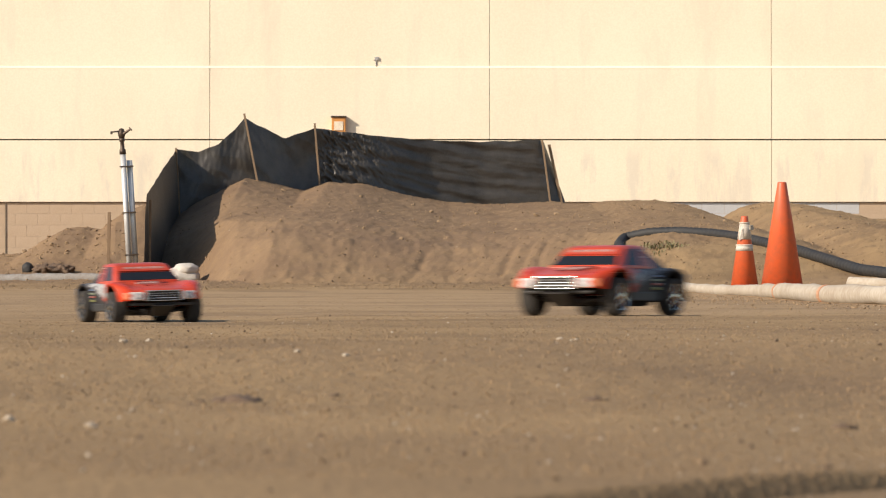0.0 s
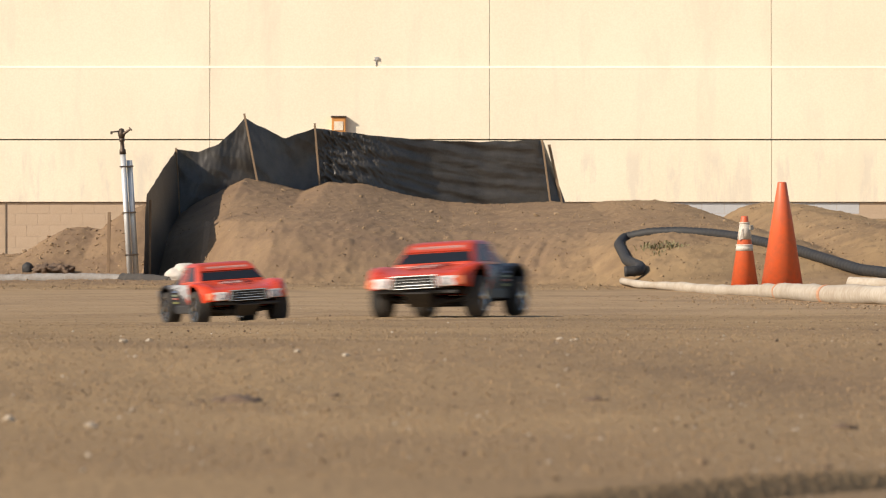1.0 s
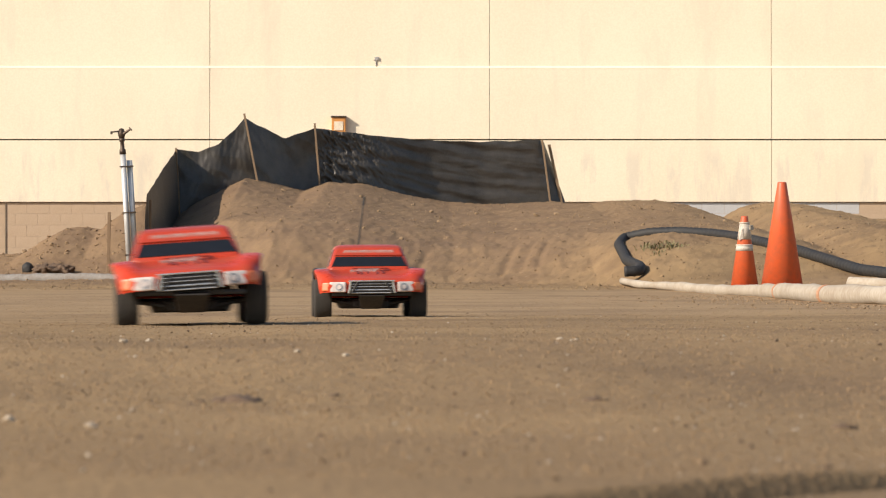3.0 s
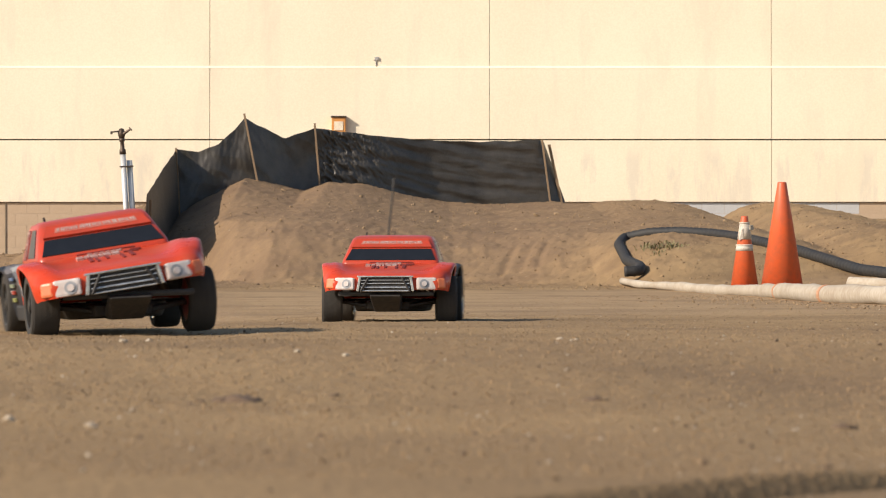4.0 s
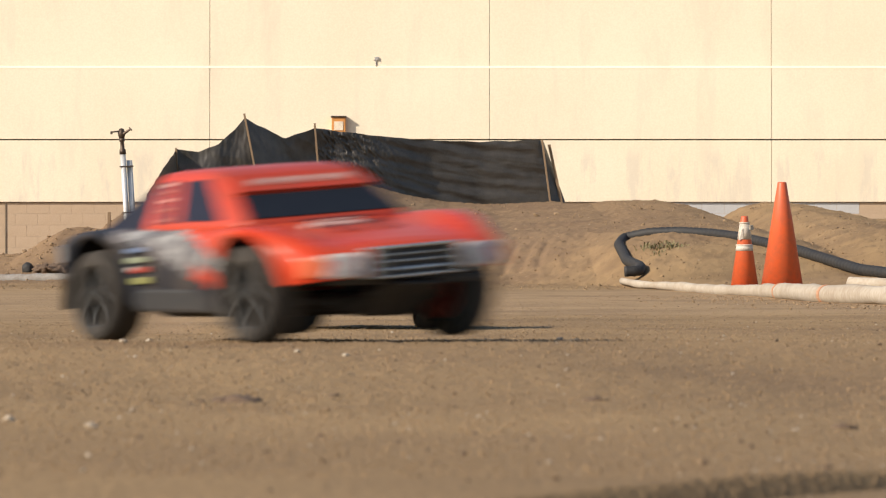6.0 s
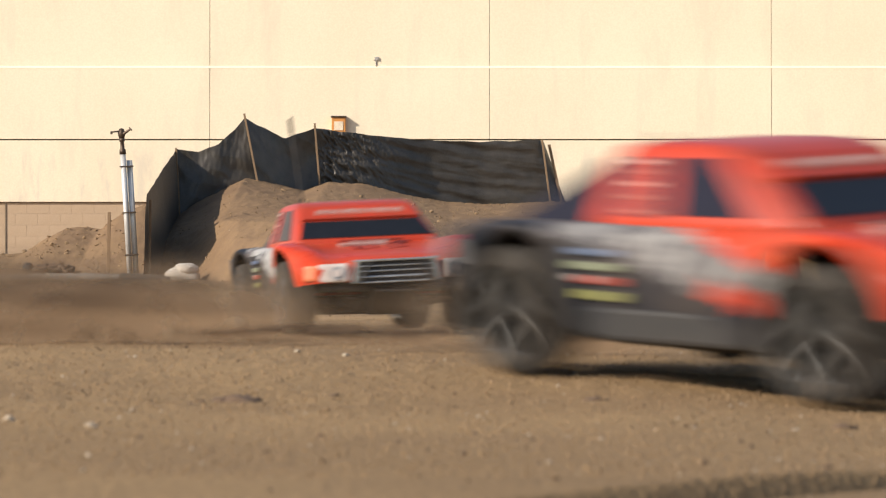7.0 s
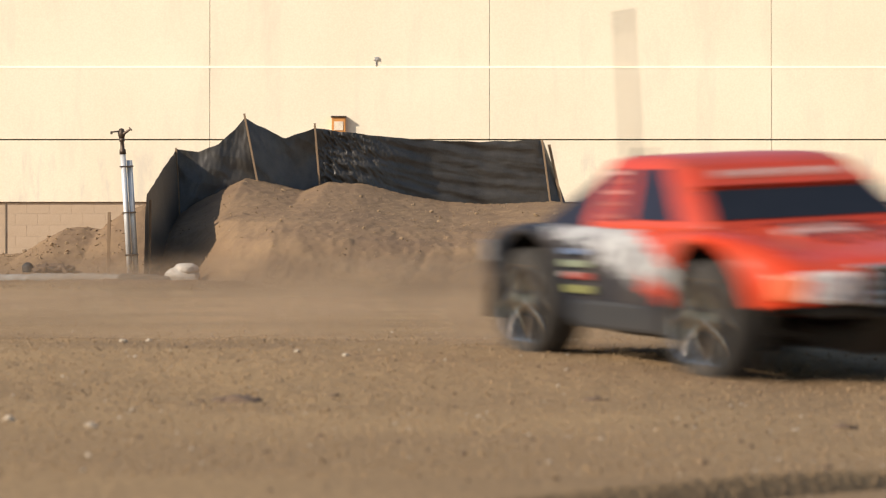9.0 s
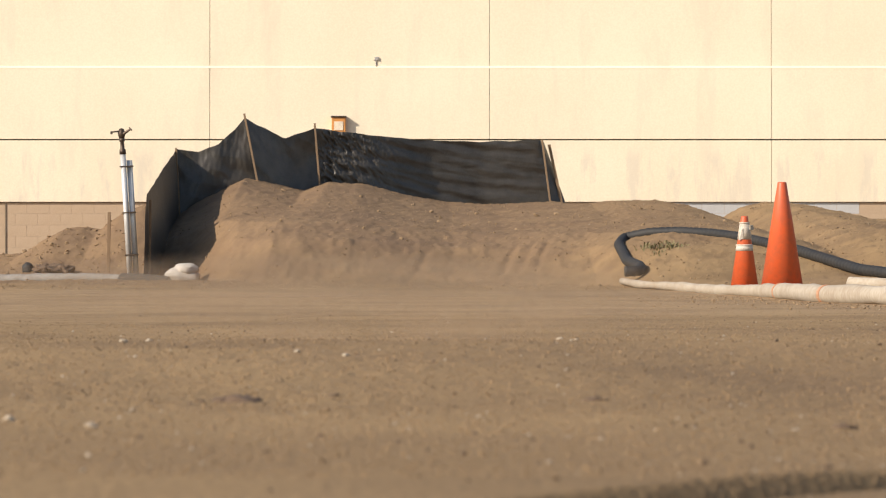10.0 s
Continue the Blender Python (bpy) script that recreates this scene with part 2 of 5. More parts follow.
def terrain(x, y, rough=True):
    """Height of the dirt: a flat that falls gently away, then banked heaps before the wall."""
    x, y = np.asarray(x, float), np.asarray(y, float)
    z = np.interp(y, FLAT_Y, FLAT_Z)
    # banked corner with its crest below the fence
    crest = np.interp(x, CREST_X, CREST_Z)
    toe = np.interp(x, CREST_X, TOE_Y)
    top = np.interp(x, CREST_X, CREST_Y)
    up = np.interp((y - toe) / (top - toe), RAMP_U, RAMP_H)
    # the notch in the crest fades out down the slope
    full = np.where((x > -2.95) & (x < -1.75), np.maximum(crest, 1.17 - 0.033 * (x + 2.95)), crest)
    crest = crest + (full - crest) * (1 - smooth(0.3, 0.8, (y - toe) / (top - toe)))
    down = 1 - smooth(0, 5.0, y - top - 0.4)
    z = z + (crest - z) * np.clip(up, 0, 1) * down
    # heaps behind, against the wall
    heap = np.interp(x, HEAP_X, HEAP_Z)
    z = np.maximum(z, -0.30 + (heap + 0.30) * smooth(46.5, 51.0, y) * (1 - 0.6 * smooth(51.5, 54.5, y)))
    # the left part lies lower
    z = z - 0.020 * smooth(-0.25, -0.7, x) * smooth(6.0, 7.8, y) * (1 - smooth(9.2, 11, y))
    z = z - 0.012 * smooth(0.1, 0.35, x) * (1 - smooth(2.6, 3.2, y)) * smooth(1.2, 1.8, y)
    z = z - 0.006 * smooth(-0.22, -0.36, x) * smooth(3.3, 3.6, y) * (1 - smooth(5.0, 5.6, y))
    # groove added close to the camera, shaped to give a dark shadow band
    d = (x - 0.079) * 0.774 - (y - 1.36) * 0.633 + 0.028
    z = z - 0.030 * smooth(0, 0.036, d) * (1 - smooth(0.042, 0.095, d)) * smooth(1.1, 1.3, y) * (1 - smooth(1.7, 2.1, y))
    if rough:
        far = smooth(29, 36, y)
        # wheel marks up the bank and a crease along its bench
        for x0, w in ((0.72, 0.05), (0.93, 0.06), (1.13, 0.05), (-0.35, 0.05)):
            z = z - 0.024 * np.exp(-((x - x0 - 0.12 * (y - 36.5)) / w) ** 2) * smooth(36.0, 36.4, y) * (1 - smooth(37.2, 38.4, y))
        z = z - 0.05 * np.exp(-((y - 40.4 - 0.5 * np.sin(x * 1.3)) / 0.22) ** 2) * smooth(-1.6, -0.8, x) * (1 - smooth(1.6, 2.2, x))
        z = z + vnoise(x * 0.9 + 3, y * 0.45) * (0.003 + 0.025 * far)
        z = z + vnoise(x * 4 + 9, y * 2.0) * (0.0022 + 0.017 * far)
        z = z + vnoise(x * 14, y * 8) * (0.003 * smooth(1.7, 2.2, y) + 0.018 * far)
        z = z + vnoise(x * 30 + 5, y * 13) * 0.010 * far
        # clods pressed into the heaps leave a broken, pitted face
        z = z + 0.030 * far * np.maximum(0, vnoise(x * 6 + 31, y * 4.5) - 0.16) - 0.03 * far * np.maximum(0, vnoise(x * 8 + 77, y * 5) - 0.2)
        z = z + vnoise(x * 60, y * 45) * (0.0022 * smooth(1.6, 2.4, y) + 0.010 * far)
        z = z + vnoise(x * 170, y * 140) * 0.0012 * (1 - far) * smooth(1.6, 2.4, y)
    return z


FLAT_Y = [-400, 2.3, 2.6, 2.9, 3.2, 3.5, 3.8, 4.2, 5.0, 6.0, 7.0, 8.0, 8.7, 9.3, 9.85, 13, 18, 20, 22, 25, 28, 31, 34, 38, 42, 60, 500]
FLAT_Z = [0, 0, 0.007, 0.011, 0.010, 0.003, -0.006, -0.012, -0.025, -0.041, -0.055, -0.068, -0.080, -0.103, -0.118, -0.165, -0.215, -0.235, -0.25, -0.275, -0.30, -0.305, -0.30, -0.29, -0.34, -0.34, -0.5]
CREST_X = [-9.0, -4.32, -4.113, -3.984, -3.717, -3.395, -2.95, -2.6, -2.1, -1.75, -1.2, -0.6, 0.1, 0.8, 1.7, 2.25, 2.6, 3.29, 3.72, 4.05, 4.25, 4.42, 4.6, 5.0, 5.34, 5.9, 6.26, 6.5, 9]
CREST_Z = [-0.34, -0.34, -0.17, 0.552, 0.779, 0.923, 1.17, 1.10, 0.98, 1.13, 1.10, 0.96, 0.84, 0.82, 0.86, 0.82, 0.86, 0.86, 0.78, 0.64, 0.52, 0.62, 0.74, 0.84, 0.81, 0.68, 0.53, 0.57, 0.57]
CREST_Y = [46.3, 46.3, 46.3, 46.3, 46.3, 46.3, 46.5, 46.8, 47, 47.3, 47.5, 48, 48.5, 48.8, 49, 49, 48.5, 48, 48, 48, 48, 48, 48, 48, 48, 48, 48, 48, 48]
TOE_Y = [41, 41, 41, 41, 40.6, 40.0, 38.8, 37.2, 36.2, 36, 36, 36, 36, 35.5, 34, 31.5, 31.2, 31, 30.5, 30.2, 30, 29.8, 29.5, 29, 29, 29, 29, 29, 29]
RAMP_U = [0, 0.06, 0.17, 0.28, 0.40, 0.6, 0.85, 1.0]
RAMP_H = [0, 0.10, 0.36, 0.53, 0.60, 0.74, 0.93, 1.0]
HEAP_X = [-20, -7.28, -6.82, -6.58, -6.17, -5.89, -5.6, -5.24, -4.87, -4.5, 3, 4.5, 5.3, 6, 20]
HEAP_Z = [-0.05, 0.0, 0.03, 0.20, 0.45, 0.46, 0.42, 0.70, 0.83, 0.78, 0.3, 0.2, 0.2, 0.2, 0.2]


def grid_mesh(xs, ys, rough=True):
    """Rows of points over the ground; xs gives a row's x for its y."""
    rows = [xs(y) for y in ys]
    nx = len(rows[0])
    X = np.array(rows)
    Y = np.repeat(np.array(ys)[:, None], nx, 1)
    Z = terrain(X, Y, rough)
    co = np.stack([X, Y, Z], 2).reshape(-1, 3)
    i = np.arange(len(ys) - 1)[:, None] * nx + np.arange(nx - 1)[None]
    f = np.stack([i, i + 1, i + nx + 1, i + nx], 2).reshape(-1, 4)
    me = bpy.data.meshes.new("ground")
    me.vertices.add(len(co))
    me.vertices.foreach_set("co", co.ravel())
    me.loops.add(f.size)
    me.loops.foreach_set("vertex_index", f.ravel())
    me.polygons.add(len(f))
    me.polygons.foreach_set("loop_start", np.arange(0, f.size, 4))
    me.polygons.foreach_set("loop_total", np.full(len(f), 4))
    me.polygons.foreach_set("use_smooth", np.ones(len(f), bool))
    me.update()
    me.validate()
    return me


def build_ground():
    ys = np.r_[np.linspace(-300, -20, 8), np.linspace(-15, 0.3, 12), np.geomspace(0.45, 1.1, 50), np.linspace(1.104, 1.8, 480), np.linspace(1.803, 2.0, 50), np.geomspace(2.01, 30, 640), np.linspace(30.1, 56.5, 330), np.linspace(60, 700, 10)]
    side = np.r_[-np.geomspace(60, 0.185, 24), np.linspace(-0.18, 0.18, 480), np.geomspace(0.185, 60, 24)]
    me = grid_mesh(lambda y: side * max(abs(y), 4.0) if not 0.4 < y < 57 else side * y, ys)
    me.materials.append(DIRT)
    tagged(new("ground", me), "brown dirt of a small race track, dry and gravelly", "ground", kind="structure")


# ---- building ----
WALL_Y = 56.1


def build_wall():
    wall = tagged(new("wall_north"), "cream stucco wall of a large building over tan concrete blocks", "wall", kind="structure")
    wall.location = (0, WALL_Y, 0)
    joints = [-29.6, -24.5, -19.4, -14.35, -9.28, -4.21, 0.84, 5.93, 11.0, 16.1, 21.2, 26.3]
    levels = [(0.958, 2.068, 0.0), (2.093, 3.37, 0.0), (3.372, 5.6, 0.035), (5.603, 8.0, 0.035)]
    part("backing", box((56, 0.2, 8.4), (-1.65, 0.13, 3.8)), GROOVE, wall, "dark backing seen in the joints")
    for a, b in zip(joints, joints[1:]):
        for lo, hi, out in levels:
            w, h = b - a - 0.009, hi - lo
            part("panel", box((w, 0.12 - out, h), ((a + b) / 2, -0.03 + out / 2, (lo + hi) / 2), bevel=0.004), STUCCO, wall)
    # sloped sill where the upper wall steps back
    bm = bmesh.new()
    prof = [(-0.0915, 3.371), (-0.0915, 3.376), (-0.054, 3.412), (-0.03, 3.412), (-0.03, 3.371)]
    ends = [[bm.verts.new((x, y, z)) for y, z in prof] for x in (-29.6, 26.3)]
    for i in range(5):
        bm.faces.new((ends[0][i], ends[0][(i + 1) % 5], ends[1][(i + 1) % 5], ends[1][i]))
    part("sloped_sill", bm, STUCCO, wall)
    part("control_joint", box((0.02, 0.02, 1.2), (-7.9, -0.046, 0.32)), GROOVE, wall)
    part("mortar", box((18.5, 0.1, 1.3), (0.2, 0.012, 0.30)), MORTAR, wall)
    part("coping", box((56, 0.45, 0.12), (-1.65, 0.05, 8.08), bevel=0.01), STUCCO, wall)
    # concrete blocks under the stucco
    me = bpy.data.meshes.new("block")
    bm = box((0.401, 0.107, 0.1985), bevel=0.002)
    bm.to_mesh(me)
    bm.free()
    pale = me.copy()
    me.materials.append(BLOCK)
    pale.materials.append(GREYBLOCK)
    for k in range(6):
        for j in range(-21, 23):
            x = j * 0.4065 + (0.2 if k % 2 else 0)
            ob = new("block", pale if 3.9 < x < 7.35 else me)
            ob.parent = wall
            ob.location = (x, 0.012, 0.845 - k * 0.2035)


# ---- fence of fabric on stakes ----
def build_fence():
    fence = thing("fabric_fence", pose(0, 0, 0), "sagging black fabric fence on wooden stakes along a dirt bank", "fence")
    # stake: foot and top
    stakes = [((-3.75, 39.9, -0.33), (-3.74, 39.9, 0.74)), ((-3.873, 46.0, 0.367), (-3.937, 46.0, 1.597)),
              ((-2.74, 46.6, 0.95), (-2.97, 46.6, 2.13)), ((-1.87, 47.4, 1.02), (-1.95, 47.4, 2.02)),
              ((1.70, 49.1, 0.75), (1.56, 49.1, 1.83))]
    for a, b in stakes:
        a, b = Vector(a) - Vector((0, 0.24, 0)), Vector(b) - Vector((0, 0.24, 0))
        d = b - a
        part("stake", box((0.045, 0.03, d.length), (a + b) / 2, d.to_track_quat("Z", "Y").to_matrix().to_4x4(), 0.004), STAKE, fence)
    part("brace", box((0.045, 0.03, 1.15), (1.80, 49.15, 1.2), pose(0, 0, 0, 0, -12, 0)), STAKE, fence)
    foot = [(-3.80, 39.3, -0.34), (-3.76, 40.6, -0.30), (-3.74, 42.0, -0.05), (-3.83, 44.0, 0.20), (-3.897, 46.0, 0.472), (-3.274, 46.25, 0.877), (-2.76, 46.5, 1.10), (-2.2, 47.0, 0.92), (-1.86, 47.3, 1.04), (-1.1, 47.7, 1.0), (-0.3, 48.3, 0.84), (0.6, 48.7, 0.76), (1.70, 49.0, 0.80), (1.95, 49.2, 0.82)]
    top = [(-3.77, 39.4, 0.80), (-3.79, 40.6, 0.95), (-3.897, 43.2, 1.234), (-3.956, 46.1, 1.590), (-3.648, 46.2, 1.552), (-3.356, 46.25, 1.665), (-3.144, 46.4, 1.869), (-2.97, 46.5, 2.07), (-2.4, 47.0, 1.78), (-1.95, 47.3, 1.95), (-1.1, 47.8, 1.86), (-0.3, 48.3, 1.80), (0.6, 48.7, 1.79), (1.54, 49.0, 1.83), (1.60, 49.2, 1.80)]
    n, rows = 600, 60
    a = np.concatenate([glide(foot[:5], 150), glide(foot[4:7], 110), glide(foot[6:9], 90), glide(foot[8:], 250)])
    b = np.concatenate([glide(top[:4], 150), glide(top[3:8], 110), glide(top[7:10], 90), glide(top[9:], 250)])
    bm = bmesh.new()
    grid = []
    for i in range(n):
        line = []
        for k in range(rows + 1):
            v = k / rows
            p = a[i] * (1 - v) + b[i] * v
            u = i / n * 12
            w = math.sin(v * math.pi)
            # the long panel is pulled tight along its length and puckers at the stake that carries it
            tight = max(0.0, min(1.0, (p[0] + 1.95) / 0.15))
            q = tight * max(0.0, 1 - (p[0] + 1.9) / 1.5) ** 1.3
            drape = 0.10 * w * noise.noise(Vector((u * 0.8, v * 0.9, 0))) + 0.022 * abs(noise.noise(Vector((u * 1.9 + v * 2.6, v * 0.9 - u * 0.4, 6)))) + 0.006 * noise.noise(Vector((u * 8, v * 7, 9)))
            taut = 0.035 * w * noise.noise(Vector((u * 0.6, v * 1.1, 3))) + 0.020 * noise.noise(Vector((u * 0.9, v * 8 + u * 0.9, 4))) + 0.004 * noise.noise(Vector((u * 5, v * 24 + u * 2, 14)))
            pucker = 0.085 * abs(noise.noise(Vector((u * 4.5, v * 9 + u * 5.5, 2)))) + 0.050 * abs(noise.noise(Vector((u * 24, v * 8 + u * 9, 12)))) * (0.4 + v)
            fold = drape * (1 - tight) + taut * tight + pucker * q
            line.append(bm.verts.new((p[0] + fold * 0.3, p[1] + fold * 1.6, p[2] + 0.015 * noise.noise(Vector((u * 3, v, 8))))))
        grid.append(line)
    for i in range(n - 1):
        for k in range(rows):
            bm.faces.new((grid[i][k], grid[i + 1][k], grid[i + 1][k + 1], grid[i][k + 1]))
    part("fabric", bm, CLOTH, fence, "creased black woven fabric", True)


# ---- cones ----
def cone_profile(h, r0, r1):
    return [(0.0, h), (r1 * 0.75, h), (r1 * 0.95, h - 0.004), (r1, h - 0.012), (r0, 0.03), (r0 - 0.006, 0.03), (r1 - 0.006, h - 0.02)]


def build_cones():
    for m, h, r0, r1, bands in ((pose(2.797, 25.6, 0, 0, 0, 6), 0.95, 0.183, 0.038, ()),
                                (pose(2.915, 30.0, 0, 0, 0, 30), 0.735, 0.138, 0.034, ((0.40, 0.455), (0.51, 0.67)))):
        x, y = m.translation.x, m.translation.y
        m.translation.z = float(terrain(x, y, False)) - 0.01
        big = not bands
        ob = thing("traffic_cone", m, "tall plain orange traffic cone" if big else "worn orange traffic cone with dirty white collars", "traffic cone", "traffic cones")
        part("body", lathe(cone_profile(h, r0, r1), 40), ORANGE, ob, "", True)
        part("base", box((r0 * 2.1, r0 * 2.1, 0.03), (0, 0, 0.022), bevel=0.008), ORANGE, ob)
        if bands:
            part("tape_flap", hull([(-0.088, -0.03, 0.50), (-0.050, -0.05, 0.52), (-0.052, -0.04, 0.62), (-0.060, -0.02, 0.60), (-0.085, -0.02, 0.505)]), WHITE, ob, "loose flap of dirty white tape")
            part("tape_band", lathe([(0.0445, 0.60), (0.050, 0.605), (0.0465, 0.645), (0.042, 0.65)], 9, pose(0.003, -0.002, 0, 2, 3, 15)), SOCK, ob, "crumpled tape round the cone")
        for lo, hi in bands:
            f = lambda z: r0 + (r1 - r0) * (z - 0.03) / (h - 0.042) + 0.004
            part("collar_lip", lathe([(f(hi) - 0.004, hi - 0.010), (f(hi) + 0.006, hi - 0.008), (f(hi) + 0.006, hi + 0.004), (f(hi) - 0.004, hi + 0.006)], 40), WHITE, ob, "", True)
            part("collar", lathe([(f(lo) - 0.01, lo), (f(lo), lo), (f(hi), hi), (f(hi) - 0.01, hi)], 40), WHITE, ob, "dirty white collar", True)


build_ground()
build_wall()
build_fence()
build_cones()


# ---- pipes, sprinkler and small things by the bank ----
def build_pipes():
    ob = thing("black_drain_pipe", pose(0, 0, 0), "black corrugated drain pipe bent across the dirt bank", "pipe")
    line = glide([(1.93, 33.0, -0.132), (2.09, 33.0, -0.127), (2.12, 33.3, -0.082), (2.03, 34.21, -0.022), (2.01, 35.50, 0.158), (2.10, 36.0, 0.238), (2.39, 35.85, 0.298), (2.71, 35.70, 0.308), (3.06, 35.27, 0.283),
                  (3.33, 34.7, 0.238), (3.80, 33.2, 0.093), (4.24, 31.61, -0.102), (4.65, 30.55, -0.162), (6.2, 29.0, -0.222)], 420)
    part("pipe", tube(line, [0.057 + 0.0035 * math.sin(i * 2.1) for i in range(len(line))], 14), BLACKPIPE, ob, "", True)
    # pale sock over the border pipe
    ob = thing("border_pipe", pose(0, 0, 0), "border pipe wrapped in dusty pale fabric with orange ties", "pipe", "border pipes")
    pts = [(1.92, 33.2, -0.235), (2.02, 32.0, -0.258), (2.24, 30.9, -0.262), (2.48, 28.2, -0.268), (2.56, 25.5, -0.238), (2.47, 22.0, -0.197), (2.43, 20.0, -0.185), (2.57, 18.0, -0.163), (2.9, 16.0, -0.15), (3.6, 14.5, -0.14)]
    line = glide(pts, 200)
    rad = [0.036 + 0.014 * smooth(32.5, 29.5, c[1]) + 0.012 * noise.noise(Vector((i * 0.13, 2, 0))) + 0.012 * smooth(27, 22, c[1]) for i, c in enumerate(line)]
    part("wrap", tube(line, rad, 16, 0.045), SOCK, ob, "", True)
    for k in (108, 141):
        part("tie", tube([Vector(line[k]) * (1 - w) + Vector(line[k + 1]) * w for w in (0, 0.45, 0.9)], rad[k] * 1.06, 16), TIE, ob, "orange tie")
    ob = thing("border_pipe", pose(0, 0, 0), "second fabric-wrapped border pipe behind the first", "pipe", "border pipes")
    line = glide([(3.62, 27.6, -0.19), (3.9, 27.3, -0.2), (4.6, 26.9, -0.2), (6.0, 26.0, -0.2)], 60)
    part("wrap", tube(line, 0.052, 14, 0.12), SOCK, ob, "", True)
    ob = thing("border_pipe", pose(0, 0, 0), "grey fabric-wrapped border pipe, half sunk in dust", "pipe", "border pipes")
    line = glide([(-7.2, 41.0, -0.29), (-5.8, 40.6, -0.285), (-5.0, 40.2, -0.27), (-4.6, 40.0, -0.265), (-4.15, 39.75, -0.275), (-3.75, 39.2, -0.29), (-3.40, 38.8, -0.31)], 150)
    part("wrap", tube(line, [0.062 + 0.008 * noise.noise(Vector((i * 0.2, 0, 5))) for i in range(150)], 14, 0.15), GREYSOCK, ob, "", True)
    # the last stretch is thicker, lumpier and darker
    part("end_wrap", tube(line[112:], 0.080, 14, 0.25), DARKSOCK, ob, "darker, thicker end of the wrap", True)


def build_post():
    ob = thing("survey_stake", pose(-4.75, 44.0, float(terrain(-4.75, 44.0, False)) - 0.05, 0, 1, 0), "thin weathered wooden stake by a dirt heap", "stake")
    part("shaft", box((0.045, 0.03, 0.98), (0, 0, 0.49), bevel=0.004), STAKE, ob)
    part("point", hull([(-0.022, -0.015, 0), (0.022, -0.015, 0), (-0.022, 0.015, 0), (0.022, 0.015, 0), (0, 0, -0.08)]), STAKE, ob)


def build_sprinkler():
    ob = thing("sprinkler_riser", pose(-4.06, 40.3, -0.32, 0, -3.4, 0), "galvanised sprinkler riser with a bronze impact head, leaning", "sprinkler")
    part("riser", rod((0, 0, 0), (0, 0, 1.66), 0.036, seg=20), STEEL, ob, "", True)
    part("support_post", rod((0.075, 0.05, -0.1), (0.075, 0.05, 1.58), 0.038, seg=20), STEEL, ob, "", True)
    for z in (0.35, 0.9, 1.5):
        part("strap", box((0.17, 0.13, 0.018), (0.037, 0.025, z), bevel=0.005), BRONZE, ob)
    part("coupling", lathe([(0, 1.66), (0.042, 1.66), (0.042, 1.72), (0.028, 1.73), (0.024, 1.82), (0.036, 1.83), (0.036, 1.87), (0, 1.87)], 16), BRONZE, ob, "", True)
    head = part("head", lathe([(0, 1.86), (0.03, 1.86), (0.045, 1.90), (0.05, 1.94), (0.03, 1.99), (0, 2.0)], 16), BRONZE, ob, "bronze impact sprinkler head", True)
    part("nozzle", rod((0.02, -0.02, 1.92), (0.13, -0.06, 1.98), 0.022, 0.012), BRONZE, head)
    part("spring_arm", rod((-0.02, -0.03, 1.96), (-0.12, -0.05, 1.955), 0.010), BRONZE, head)
    part("spoon", box((0.03, 0.04, 0.04), (-0.125, -0.05, 1.945), bevel=0.01), BRONZE, head)
    part("bridge", rod((0.11, -0.06, 2.0), (0.14, -0.08, 1.96), 0.010), BRONZE, head)


def lump(size, seed, rough=0.25, sub=3):
    bm = bmesh.new()
    bmesh.ops.create_icosphere(bm, subdivisions=sub, radius=1.0)
    for v in bm.verts:
        k = 1 + rough * noise.noise(v.co * 1.4 + Vector((seed * 7.1, 0, 0))) + rough * 0.5 * noise.noise(v.co * 4 + Vector((0, seed * 3.3, 0)))
        v.co = Vector((v.co.x * size[0] * k, v.co.y * size[1] * k, v.co.z * size[2] * k))
    return bm


